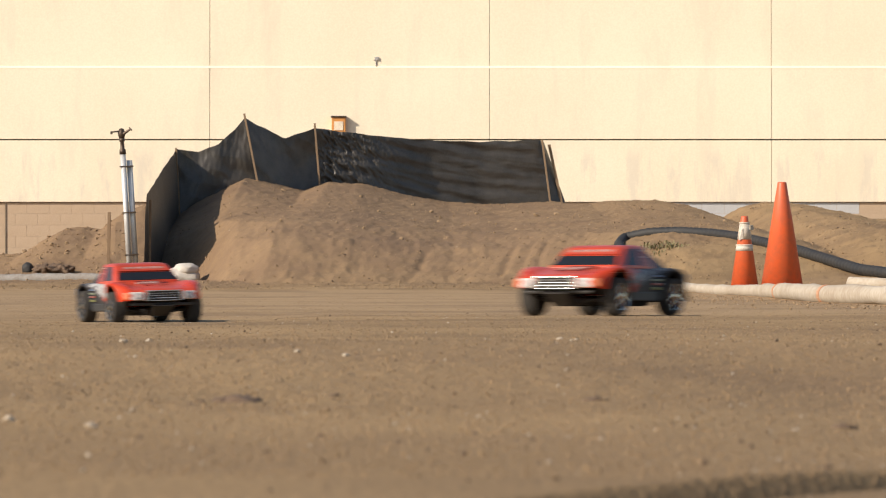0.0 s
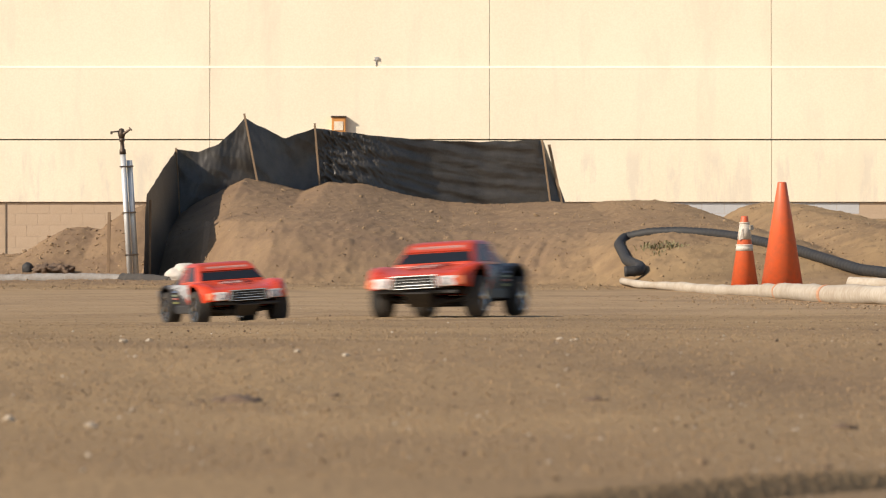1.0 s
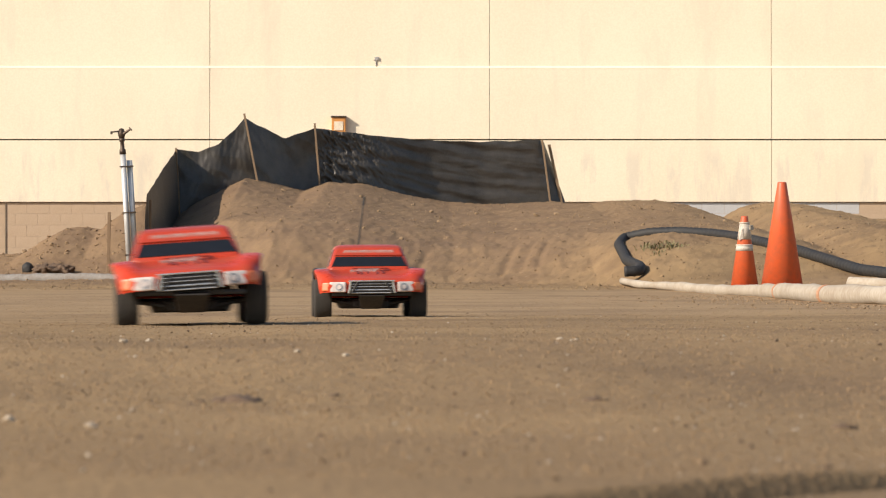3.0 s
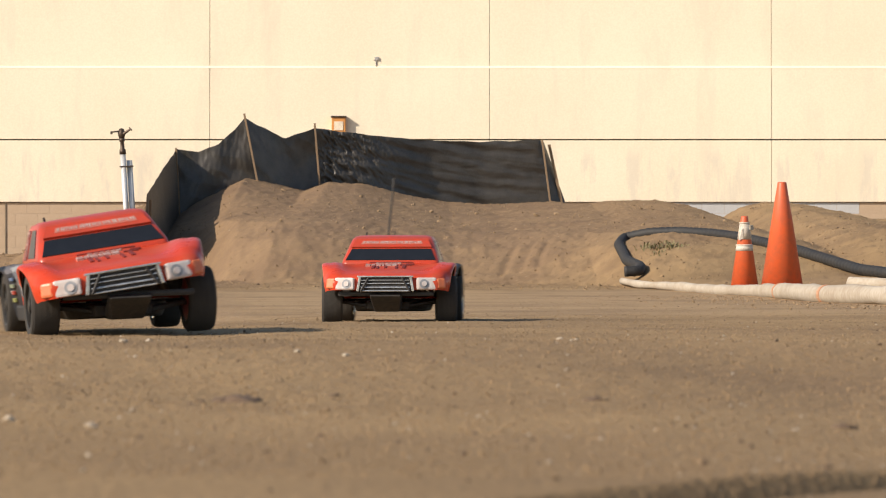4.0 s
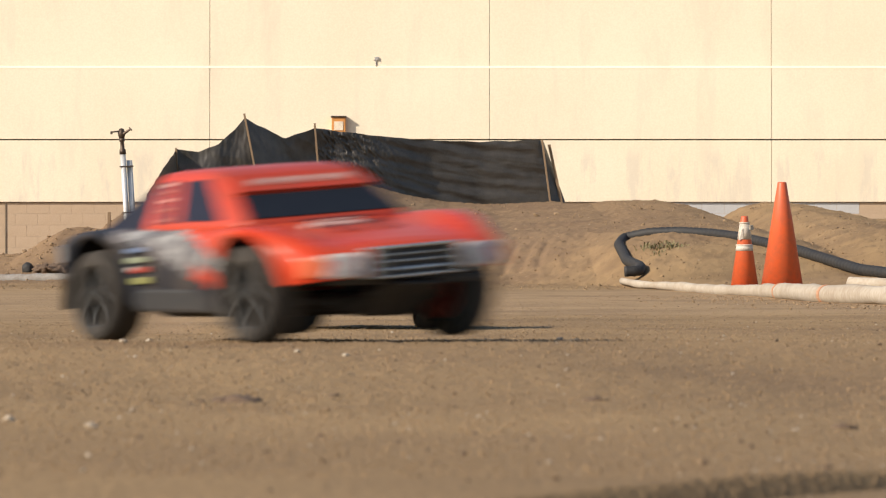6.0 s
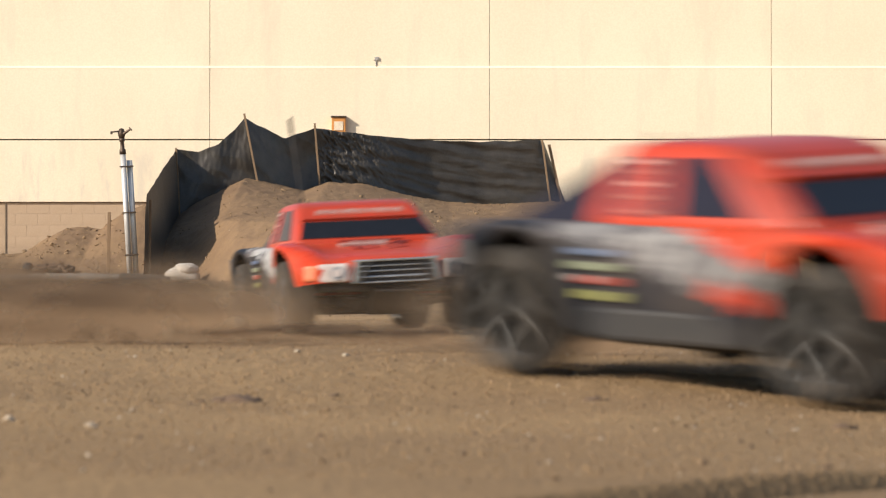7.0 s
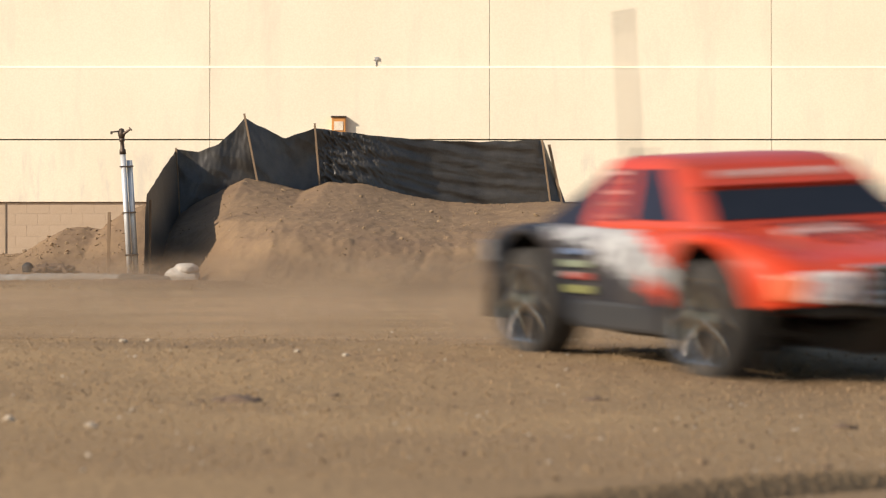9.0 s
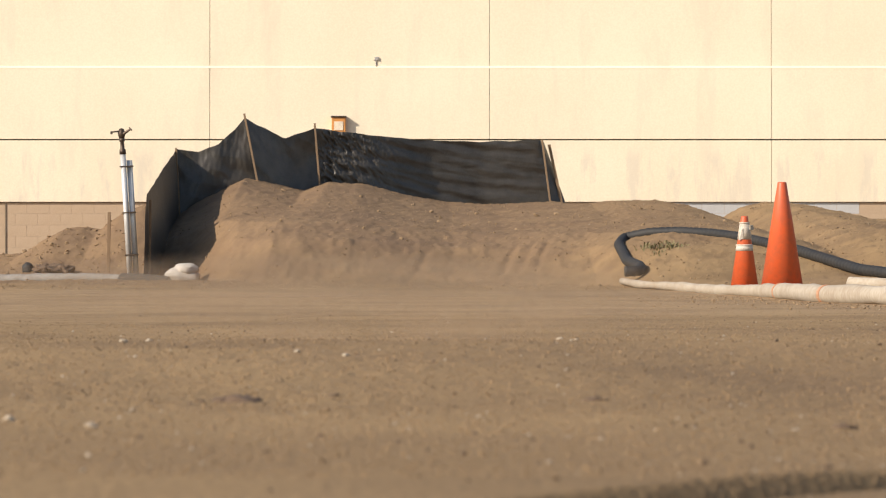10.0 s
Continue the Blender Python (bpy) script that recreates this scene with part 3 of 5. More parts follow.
def build_clutter():
    bag = thing("sandbag", pose(-3.27, 38.9, float(terrain(-3.27, 38.9, False)) + 0.06), "pale sandbag slumped at the foot of the bank", "sandbag")
    part("sack", lump((0.225, 0.17, 0.12), 3, 0.14, 4), BAG, bag, "", True)
    bm = lump((0.165, 0.14, 0.09), 5, 0.14, 4)
    bmesh.ops.translate(bm, verts=bm.verts, vec=(0.052, -0.01, 0.085))
    part("fold", bm, BAG, bag, "", True)
    x, y = -6.33, 47.3
    z = float(terrain(x, y, False))
    bucket = thing("rubber_scrap", pose(x, y, z + 0.05), "dark round scrap of rubber lying on dirt", "scrap")
    part("scrap", lump((0.09, 0.09, 0.10), 11, 0.2), BLACKPIPE, bucket, "", True)
    for k, (x, y, w) in enumerate(((-6.1, 47.2, 0.11), (-5.93, 47.2, 0.15), (-5.74, 47.15, 0.12))):
        ob = thing("clod", pose(x, y, float(terrain(x, y, False)) + 0.03, 0, 0, 40 * k), "dark brown clod of damp dirt", "clod", "clods")
        part("clod", lump((w * 1.15, 0.13, 0.085), 20 + k, 0.75, 4), CLOD, ob, "", True)
    # low weeds
    rnd = random.Random(4)
    bm = bmesh.new()
    for x, y, n, h in ((2.28, 34.5, 40, 0.075), (2.42, 34.4, 20, 0.04), (2.56, 34.3, 45, 0.065), (2.36, 34.0, 20, 0.04), (2.47, 34.6, 24, 0.05)):
        for _ in range(n):
            px, py = x + rnd.gauss(0, 0.06), y + rnd.gauss(0, 0.10)
            a, l = rnd.uniform(0, 6.28), h * rnd.uniform(0.3, 1.1)
            d = Vector((math.cos(a), math.sin(a), 0))
            s = Vector((-d.y, d.x, 0)) * 0.006
            p = Vector((px, py, float(terrain(px, py, True)) - 0.01))
            q = p + d * l * 0.4 + Vector((0, 0, l * 0.8))
            r = p + d * l * 0.9 + Vector((0, 0, l))
            v = [bm.verts.new(k) for k in (p - s, p + s, q + s * 1.4, q - s * 1.4, r)]
            bm.faces.new(v[:4])
            bm.faces.new((v[3], v[2], v[4]))
    tagged(link("weeds", bm, WEED), "sparse dry green weeds on the dirt bank", "weeds", kind="stuff")
    # single stones and clods close to the camera
    for k, (x, y, r, mat) in enumerate(((-0.153, 2.21, 0.009, CLOD), (-0.141, 2.20, 0.0115, CLOD), (-0.148, 2.215, 0.008, CLOD), (0.107, 2.2, 0.006, CLOD), (0.26, 2.01, 0.0065, CLOD), (-0.078, 2.24, 0.003, CLOD), (-0.088, 2.81, 0.0042, PALE), (0.140, 3.72, 0.006, PALE), (0.157, 3.66, 0.005, PALE),
                                          (-0.135, 2.87, 0.004, PALE), (-0.27, 1.93, 0.005, PALE), (-0.212, 1.87, 0.0045, PALE), (-0.37, 3.9, 0.007, PALE), (-0.33, 3.2, 0.005, PALE), (0.24, 1.60, 0.005, PALE))):
        dark = mat is CLOD
        ob = link("clod" if dark else "pebble", lump((r * (1.3 if dark else 0.7), r * 0.8, r * (0.5 if dark else 0.42)), 40 + k, 0.6, 3), mat, None, "", True)
        ob.location = (x, y, float(terrain(x, y, True)) + r * (-0.05 if dark else 0.25))
        tagged(ob, "small dark clod on the dirt" if dark else "pale pebble half sunk in the dirt", "clod" if dark else "pebble", "clods" if dark else "pebbles")
    # wall lamp and hook
    lamp = thing("wall_lamp", pose(-1.88, WALL_Y - 0.09, 2.345), "bronze box wall lamp with a pale glass front", "wall lamp")
    part("housing", box((0.25, 0.12, 0.26), (0, -0.06, 0), bevel=0.012), LAMPBOX, lamp)
    part("cap", box((0.28, 0.15, 0.03), (0, -0.07, 0.145), bevel=0.008), BRONZE, lamp)
    part("lens", box((0.165, 0.012, 0.16), (0, -0.124, -0.02), bevel=0.004), LENS, lamp, "pale glass front")
    cam_ = thing("wall_bracket", pose(-1.21, WALL_Y - 0.056, 3.47), "small white bent conduit fitting on the ledge", "bracket")
    part("stem", rod((0, -0.012, -0.06), (0, -0.012, 0.05), 0.009), GREYPAINT, cam_)
    part("box", box((0.075, 0.03, 0.06), (0.01, -0.015, 0.075), bevel=0.006), GREYPAINT, cam_)
    part("arm", rod((-0.045, -0.012, 0.05), (0.0, -0.012, 0.05), 0.007), GREYPAINT, cam_)


def pebble_mesh(spots, name, mat, label, plain=False):
    """Many small stones in one mesh."""
    rnd = np.random.RandomState(len(spots))
    base = bmesh.new()
    if plain:
        bmesh.ops.create_cube(base, size=1.25)
        bmesh.ops.triangulate(base, faces=base.faces[:])
    else:
        bmesh.ops.create_icosphere(base, subdivisions=1, radius=1.0)
    bv = np.array([v.co[:] for v in base.verts])
    bf = np.array([[v.index for v in f.verts] for f in base.faces])
    base.free()
    n = len(spots)
    sc = spots[:, 2][:, None] * (0.6 + 0.8 * rnd.rand(n, 3)) * np.array([1.1, 1.1, 0.75])
    jit = 1 + 0.35 * (rnd.rand(n, len(bv)) - 0.5)
    co = bv[None] * sc[:, None, :] * jit[:, :, None]
    spin = rnd.uniform(0, 2 * math.pi, n)[:, None]
    co = np.stack([co[:, :, 0] * np.cos(spin) - co[:, :, 1] * np.sin(spin), co[:, :, 0] * np.sin(spin) + co[:, :, 1] * np.cos(spin), co[:, :, 2] + 0.3 * co[:, :, 0]], 2)
    z = terrain(spots[:, 0], spots[:, 1], True) + spots[:, 2] * 0.25
    co += np.stack([spots[:, 0], spots[:, 1], z], 1)[:, None]
    f = bf[None] + (np.arange(n) * len(bv))[:, None, None]
    me = bpy.data.meshes.new(name)
    me.from_pydata(co.reshape(-1, 3).tolist(), [], f.reshape(-1, 3).tolist())
    me.materials.append(mat)
    ob = tagged(new(name, me), label, "gravel", kind="stuff")
    return ob


def build_gravel():
    rnd = np.random.RandomState(3)

    def spread(n, near, far, lo, hi):
        y = np.exp(rnd.uniform(math.log(near), math.log(far), n))
        x = rnd.uniform(-0.17, 0.17, n) * y
        r = lo * (hi / lo) ** (rnd.rand(n) ** 2.2) * (0.62 + 0.09 * y ** 0.9)
        return np.stack([x, y, r], 1)
    pebble_mesh(spread(70000, 1.45, 26, 0.0006, 0.0018), "dirt_crumbs", CRUMB, "brown crumbs of dirt and grit strewn over the track", True)
    pebble_mesh(spread(1100, 1.4, 20, 0.0004, 0.0021), "pale_gravel", PALE, "pale grey and cream pebbles in the dirt")
    pebble_mesh(spread(900, 1.3, 18, 0.0006, 0.0028), "dark_gravel", CLOD, "dark pebbles in the dirt")
    # loose crumbs swept against the border pipe
    y = rnd.uniform(15, 26, 900)
    x = np.interp(y, [14, 18, 22, 26], [2.7, 2.5, 2.42, 2.5]) - 0.06 - np.abs(rnd.normal(0, 0.5, 900))
    pebble_mesh(np.stack([x, y, 0.0030 * 3.2 ** (rnd.rand(900) ** 2.4)], 1), "pipe_crumbs", CRUMB, "brown crumbs of dirt swept against the border pipe")
    y = rnd.uniform(31, 52, 22000)
    far = np.stack([rnd.uniform(-0.15, 0.15, 22000) * y, y, 0.0042 * 3.6 ** (rnd.rand(22000) ** 5)], 1)
    pebble_mesh(far, "bank_gravel", CRUMB, "brown stones and clods on the dirt bank", True)
    x = np.concatenate([rnd.uniform(-7.4, -4.0, 420), rnd.uniform(-3.2, 5.0, 130)])
    y = np.concatenate([rnd.uniform(46.2, 51.0, 420), rnd.uniform(38.0, 48.0, 130)])
    pebble_mesh(np.stack([x, y, 0.012 * 3.2 ** (rnd.rand(550) ** 3.2)], 1), "heap_clods", CRUMB, "brown clods crumbling off the dirt heaps")
    pebble_mesh(far[:700:2] * [1.006, 1.002, 1.3], "dark_bank_gravel", CLOD, "dark damp clods on the dirt bank")
    pebble_mesh(far[::70] * [1.013, 1.005, 0.8], "pale_bank_gravel", PALE, "pale stones on the dirt bank")


TIE = material("faded_orange_tie", (0.50, 0.19, 0.08), 0.6, vary=(0.42, 0.30, 0.2), scale=8, fine=60)
DARKSOCK = material("dark_sock", (0.035, 0.033, 0.031), 0.95, vary=(0.08, 0.065, 0.05), scale=7, fine=50, bump=0.4)
GREYSOCK = material("grey_sock", (0.25, 0.235, 0.215), 0.95, vary=(0.16, 0.13, 0.105), scale=7, fine=50, bump=0.4)
BAG = material("pale_sack", (0.53, 0.49, 0.43), 0.9, vary=(0.40, 0.34, 0.28), scale=8, fine=70, bump=0.3)
CLOD = material("damp_clod", (0.13, 0.085, 0.055), 0.95, vary=(0.09, 0.06, 0.04), scale=10, fine=60, bump=0.5)
WEED = material("weed_leaf", (0.13, 0.12, 0.05), 0.8, vary=(0.26, 0.20, 0.10), scale=20, fine=90)
LAMPBOX = material("lamp_bronze", (0.62, 0.27, 0.07), 0.5, vary=(0.5, 0.22, 0.06))
LENS = material("lamp_glass", (0.85, 0.72, 0.55), 0.2, bump=0)
GREYPAINT = material("grey_paint", (0.42, 0.40, 0.38), 0.6)
CRUMB = material("dirt_crumb", (0.310, 0.210, 0.116), 0.95, vary=(0.20, 0.134, 0.075), scale=3, fine=90, amount=0.5)
PALE = material("pale_stone", (0.46, 0.39, 0.30), 0.85, vary=(0.36, 0.29, 0.21), scale=5, fine=50, amount=0.5)
build_pipes()
build_sprinkler()
build_post()
build_clutter()
build_gravel()


# ---- model trucks ----
def livery_paint(flash, torn):
    """Red shell with a torn white flash and a black bed, laid out along the truck."""
    m = bpy.data.materials.new("livery_paint")
    m.use_nodes = True
    n, l = m.node_tree.nodes, m.node_tree.links
    b = n["Principled BSDF"]
    b.inputs["Roughness"].default_value = 0.30
    b.inputs["Specular IOR Level"].default_value = 0.14
    co = n.new("ShaderNodeTexCoord")
    sep = n.new("ShaderNodeSeparateXYZ")
    l.new(co.outputs["Object"], sep.inputs[0])

    def calc(op, a, b_, clamp=False):
        k = n.new("ShaderNodeMath")
        k.operation, k.use_clamp = op, clamp
        for i, v in enumerate((a, b_)):
            if isinstance(v, (int, float)):
                k.inputs[i].default_value = v
            else:
                l.new(v, k.inputs[i])
        return k.outputs[0]
    tear = n.new("ShaderNodeTexNoise")
    tear.inputs["Scale"].default_value, tear.inputs["Detail"].default_value = 55, 4
    l.new(co.outputs["Object"], tear.inputs["Vector"])
    jag = calc("MULTIPLY", calc("SUBTRACT", tear.outputs["Fac"], 0.5), 0.03)
    q = calc("ADD", calc("SUBTRACT", sep.outputs["Z"], calc("MULTIPLY", sep.outputs["Y"], 0.28)), jag)
    y = calc("ADD", sep.outputs["Y"], calc("MULTIPLY", jag, 1.5))
    behind = calc("GREATER_THAN", sep.outputs["Y"], -0.112)
    white = calc("MULTIPLY", behind, calc("MAXIMUM", calc("LESS_THAN", q, 0.124), calc("GREATER_THAN", y, 0.105)))
    black = calc("MULTIPLY", behind, calc("MAXIMUM", calc("LESS_THAN", q, 0.0845), calc("GREATER_THAN", y, 0.150)))
    dust = n.new("ShaderNodeTexNoise")
    dust.inputs["Scale"].default_value, dust.inputs["Detail"].default_value = 14, 6
    l.new(co.outputs["Object"], dust.inputs["Vector"])

    def blend(f, a, c):
        k = n.new("ShaderNodeMix")
        k.data_type = "RGBA"
        for v, s in ((f, "Factor"), (a, "A"), (c, "B")):
            if isinstance(v, tuple):
                k.inputs[s].default_value = (*v, 1)
            else:
                l.new(v, k.inputs[s])
        return k.outputs["Result"]
    c = blend(white, (0.49, 0.046, 0.017), flash)
    streak = calc("MULTIPLY", calc("GREATER_THAN", tear.outputs["Fac"], torn), white)
    c = blend(streak, c, (0.10, 0.10, 0.11))
    patch = calc("MULTIPLY", calc("MULTIPLY", behind, calc("LESS_THAN", y, -0.045)), calc("LESS_THAN", q, 0.104))
    c = blend(patch, c, (0.36, 0.035, 0.018))
    c = blend(black, c, (0.018, 0.020, 0.026))
    c = blend(calc("MULTIPLY", calc("SUBTRACT", dust.outputs["Fac"], 0.42, True), 0.8), c, (0.30, 0.22, 0.15))
    l.new(c, b.inputs["Base Color"])
    rough = calc("ADD", calc("MULTIPLY", dust.outputs["Fac"], 0.3), calc("ADD", calc("MULTIPLY", white, 0.22), 0.16))
    l.new(rough, b.inputs["Roughness"])
    return m


LIVERY = livery_paint((0.35, 0.35, 0.345), 0.54)
SCUFFED = livery_paint((0.25, 0.25, 0.247), 0.47)
RED = material("red_paint", (0.49, 0.046, 0.017), 0.36, vary=(0.34, 0.055, 0.026), scale=14, fine=70, bump=0.0, amount=0.38)
RUBBER = material("tyre_rubber", (0.024, 0.023, 0.021), 0.9, vary=(0.066, 0.053, 0.041), scale=25, fine=150, amount=0.4)
PLASTIC = material("black_plastic", (0.018, 0.017, 0.017), 0.65, vary=(0.045, 0.036, 0.028), scale=20, fine=120, amount=0.3)
GLASS = material("dark_window_film", (0.012, 0.014, 0.018), 0.3, vary=(0.018, 0.020, 0.025), scale=10, fine=60, bump=0.0, spec=0.2)
BLUEFILM = material("blue_black_film", (0.020, 0.020, 0.036), 0.3, vary=(0.014, 0.014, 0.02), scale=10, fine=60, bump=0.0, spec=0.15)
SATIN = material("satin_chrome", (0.70, 0.69, 0.67), 0.14, metal=1.0, vary=(0.42, 0.38, 0.32), scale=20, fine=100, bump=0.0)
CHROME = material("chrome", (0.52, 0.52, 0.53), 0.12, metal=1.0, vary=(0.36, 0.34, 0.31), scale=20, fine=100, bump=0.0)
GRILLE = material("bright_grille", (0.66, 0.66, 0.65), 0.25, metal=0.7, vary=(0.34, 0.32, 0.30), scale=40, fine=120, bump=0.0)
BLACKRIM = material("black_rim", (0.018, 0.018, 0.018), 0.4, vary=(0.045, 0.038, 0.03), scale=20, fine=100)
HUBRED = material("red_print", (0.36, 0.045, 0.025), 0.5)
LAMPWHITE = material("headlamp_decal", (0.60, 0.55, 0.52), 0.35, vary=(0.42, 0.32, 0.28), scale=30, fine=90, bump=0.0)
LAMPGREY = material("headlamp_grey", (0.30, 0.30, 0.31), 0.3, bump=0.0)
TAILGREY = material("tail_grey", (0.13, 0.13, 0.14), 0.5, vary=(0.25, 0.24, 0.23), scale=40, fine=90, bump=0.0)
AMBER = material("amber_decal", (0.75, 0.20, 0.08), 0.4, bump=0.0)
INK = material("pale_print", (0.46, 0.44, 0.42), 0.5, vary=(0.30, 0.24, 0.22), scale=60, fine=150, bump=0.0)
PINKINK = material("faded_print", (0.44, 0.33, 0.30), 0.5, vary=(0.36, 0.14, 0.11), scale=60, fine=150, bump=0.0, amount=0.5)
YELLOW = material("yellow_print", (0.26, 0.26, 0.085), 0.5, bump=0.0)
LIME = material("lime_print", (0.24, 0.27, 0.18), 0.5, bump=0.0)
SLATRED = material("dull_red_slat", (0.24, 0.07, 0.06), 0.5, vary=(0.2, 0.09, 0.07), scale=20, fine=80, bump=0.0)
PRINTBAND = material("grey_red_print", (0.40, 0.17, 0.13), 0.45, vary=(0.50, 0.10, 0.06), scale=60, fine=150, bump=0.0, amount=0.5)
VENT = material("dark_red_vent", (0.13, 0.022, 0.022), 0.4, vary=(0.20, 0.03, 0.025), scale=30, fine=90, bump=0.0)
BLUE = material("blue_print", (0.12, 0.17, 0.28), 0.5, bump=0.0)
SILL = material("sill_grey", (0.020, 0.021, 0.023), 0.6, vary=(0.045, 0.038, 0.032), scale=15, fine=90, bump=0.0)
FLOURISH = material("dark_red_print", (0.22, 0.03, 0.02), 0.5, bump=0.0)
AXLE = 0.167
WHEEL_R = 0.052
STATION = [(-0.279, 0.110, 0.088, 0.091), (-0.274, 0.118, 0.096, 0.096), (-0.258, 0.128, 0.104, 0.101), (-0.23, 0.137, 0.115, 0.106), (-0.20, 0.142, 0.123, 0.110),
           (-0.167, 0.146, 0.128, 0.115), (-0.13, 0.1445, 0.128, 0.121), (-0.10, 0.139, 0.126, 0.126), (-0.07, 0.132, 0.124, 0.127), (0.0, 0.128, 0.124, 0.126),
           (0.06, 0.128, 0.124, 0.125), (0.10, 0.133, 0.125, 0.124), (0.167, 0.143, 0.127, 0.122), (0.21, 0.143, 0.125, 0.120), (0.243, 0.140, 0.121, 0.117), (0.254, 0.135, 0.112, 0.110)]


def low_edge(y):
    z = float(np.interp(y, [-0.28, -0.25, -0.10, 0.09, 0.23, 0.27], [0.068, 0.066, 0.040, 0.040, 0.066, 0.075]))
    for a in (-AXLE, AXLE):
        d = abs(y - a)
        if d < 0.066:
            z = max(z, WHEEL_R + 0.004 + math.sqrt(0.066 ** 2 - d * d) * 0.93)
    return z


def shell_mesh():
    bm = bmesh.new()
    st = np.array(STATION)
    rings = []
    for y in np.unique(np.r_[np.linspace(-0.279, -0.25, 8), np.linspace(-0.25, 0.24, 110), np.linspace(0.24, 0.254, 6)]):
        w, sh, top = (float(np.interp(y, st[:, 0], st[:, k])) for k in (1, 2, 3))
        lo = min(low_edge(y), sh - 0.008)
        h = sh - lo
        half = [(w * 0.975, lo), (w * 0.995, lo + h * 0.22), (w, lo + h * 0.42), (w * 0.992, lo + h * 0.60), (w * 0.970, lo + h * 0.77), (w * 0.930, lo + h * 0.90), (w * 0.875, sh - 0.0015), (w * 0.81, sh), (w * 0.74, sh - 0.0015),
                (w * 0.66, 0.5 * (sh + top) - 0.001), (w * 0.5, top + 0.002), (w * 0.25, top + 0.004), (0, top + 0.0045)]
        ring = [bm.verts.new((-x, y, z)) for x, z in half] + [bm.verts.new((x, y, z)) for x, z in half[-2::-1]]
        rings.append(ring)
    for a, b in zip(rings, rings[1:]):
        for i in range(len(a) - 1):
            bm.faces.new((a[i], a[i + 1], b[i + 1], b[i]))
    bm.faces.new(rings[0])
    bm.faces.new(rings[-1])
    return bm


def slab(bm, corners, u0, u1, v0, v1, out=0.0012, thick=0.003):
    """A thin plate on a four-cornered face; corners go low-left, low-right, high-right, high-left."""
    a, b, c, d = (Vector(p) for p in corners)
    nrm = (b - a).cross(d - a).normalized()
    at = lambda u, v: (a * (1 - u) + b * u) * (1 - v) + (d * (1 - u) + c * u) * v
    ps = [at(u0, v0), at(u1, v0), at(u1, v1), at(u0, v1)]
    lo = [bm.verts.new(p + nrm * (out - thick)) for p in ps]
    hi = [bm.verts.new(p + nrm * out) for p in ps]
    bm.faces.new(hi)
    bm.faces.new(lo[::-1])
    for i in range(4):
        j = (i + 1) % 4
        bm.faces.new((lo[i], lo[j], hi[j], hi[i]))
    return bm


# levels of the cab: height, half width, front, rear
CAB = np.array([(0.114, 0.1085, -0.126, 0.110), (0.131, 0.1055, -0.116, 0.107), (0.157, 0.0965, -0.079, 0.101), (0.177, 0.0895, -0.050, 0.095), (0.1840, 0.0845, -0.034, 0.090), (0.1875, 0.0740, -0.010, 0.080), (0.1885, 0.0480, 0.012, 0.060)])


def cab_width(z):
    return float(np.interp(z, CAB[:, 0], CAB[:, 1]))


def cab_mesh():
    bm = bmesh.new()
    rings = []
    for z, w, f, b in CAB:
        r, ring = 0.012, []
        for cx, cy, a0 in ((w - r, b - r, 0), (r - w, b - r, 90), (r - w, f + r, 180), (w - r, f + r, 270)):
            for k in range(5):
                a = radians(a0 + 22.5 * k)
                ring.append(bm.verts.new((cx + r * math.cos(a), cy + r * math.sin(a), z)))
        rings.append(ring)
    for lo, hi in zip(rings, rings[1:]):
        for i in range(len(lo)):
            k = (i + 1) % len(lo)
            bm.faces.new((lo[i], lo[k], hi[k], hi[i]))
    bm.faces.new(rings[-1])
    bm.faces.new(rings[0][::-1])
    return bm


def tyre_mesh(prof, m):
    """A moulded tyre: the tread is cut by cross grooves that shift from row to row."""
    bm = bmesh.new()
    seg, rings = 96, []
    for j, (r, z) in enumerate(prof):
        tread = abs(z) < 0.019 and r > 0.05
        rings.append([])
        for i in range(seg):
            rr = r - (0.0024 if tread and (i + 2 * (j % 2)) % 4 == 0 else 0)
            a = 2 * math.pi * i / seg
            rings[-1].append(bm.verts.new(m @ Vector((rr * math.cos(a), rr * math.sin(a), z))))
    for lo, hi in zip(rings, rings[1:] + rings[:1]):
        for i in range(seg):
            bm.faces.new((lo[i], lo[(i + 1) % seg], hi[(i + 1) % seg], hi[i]))
    return bm


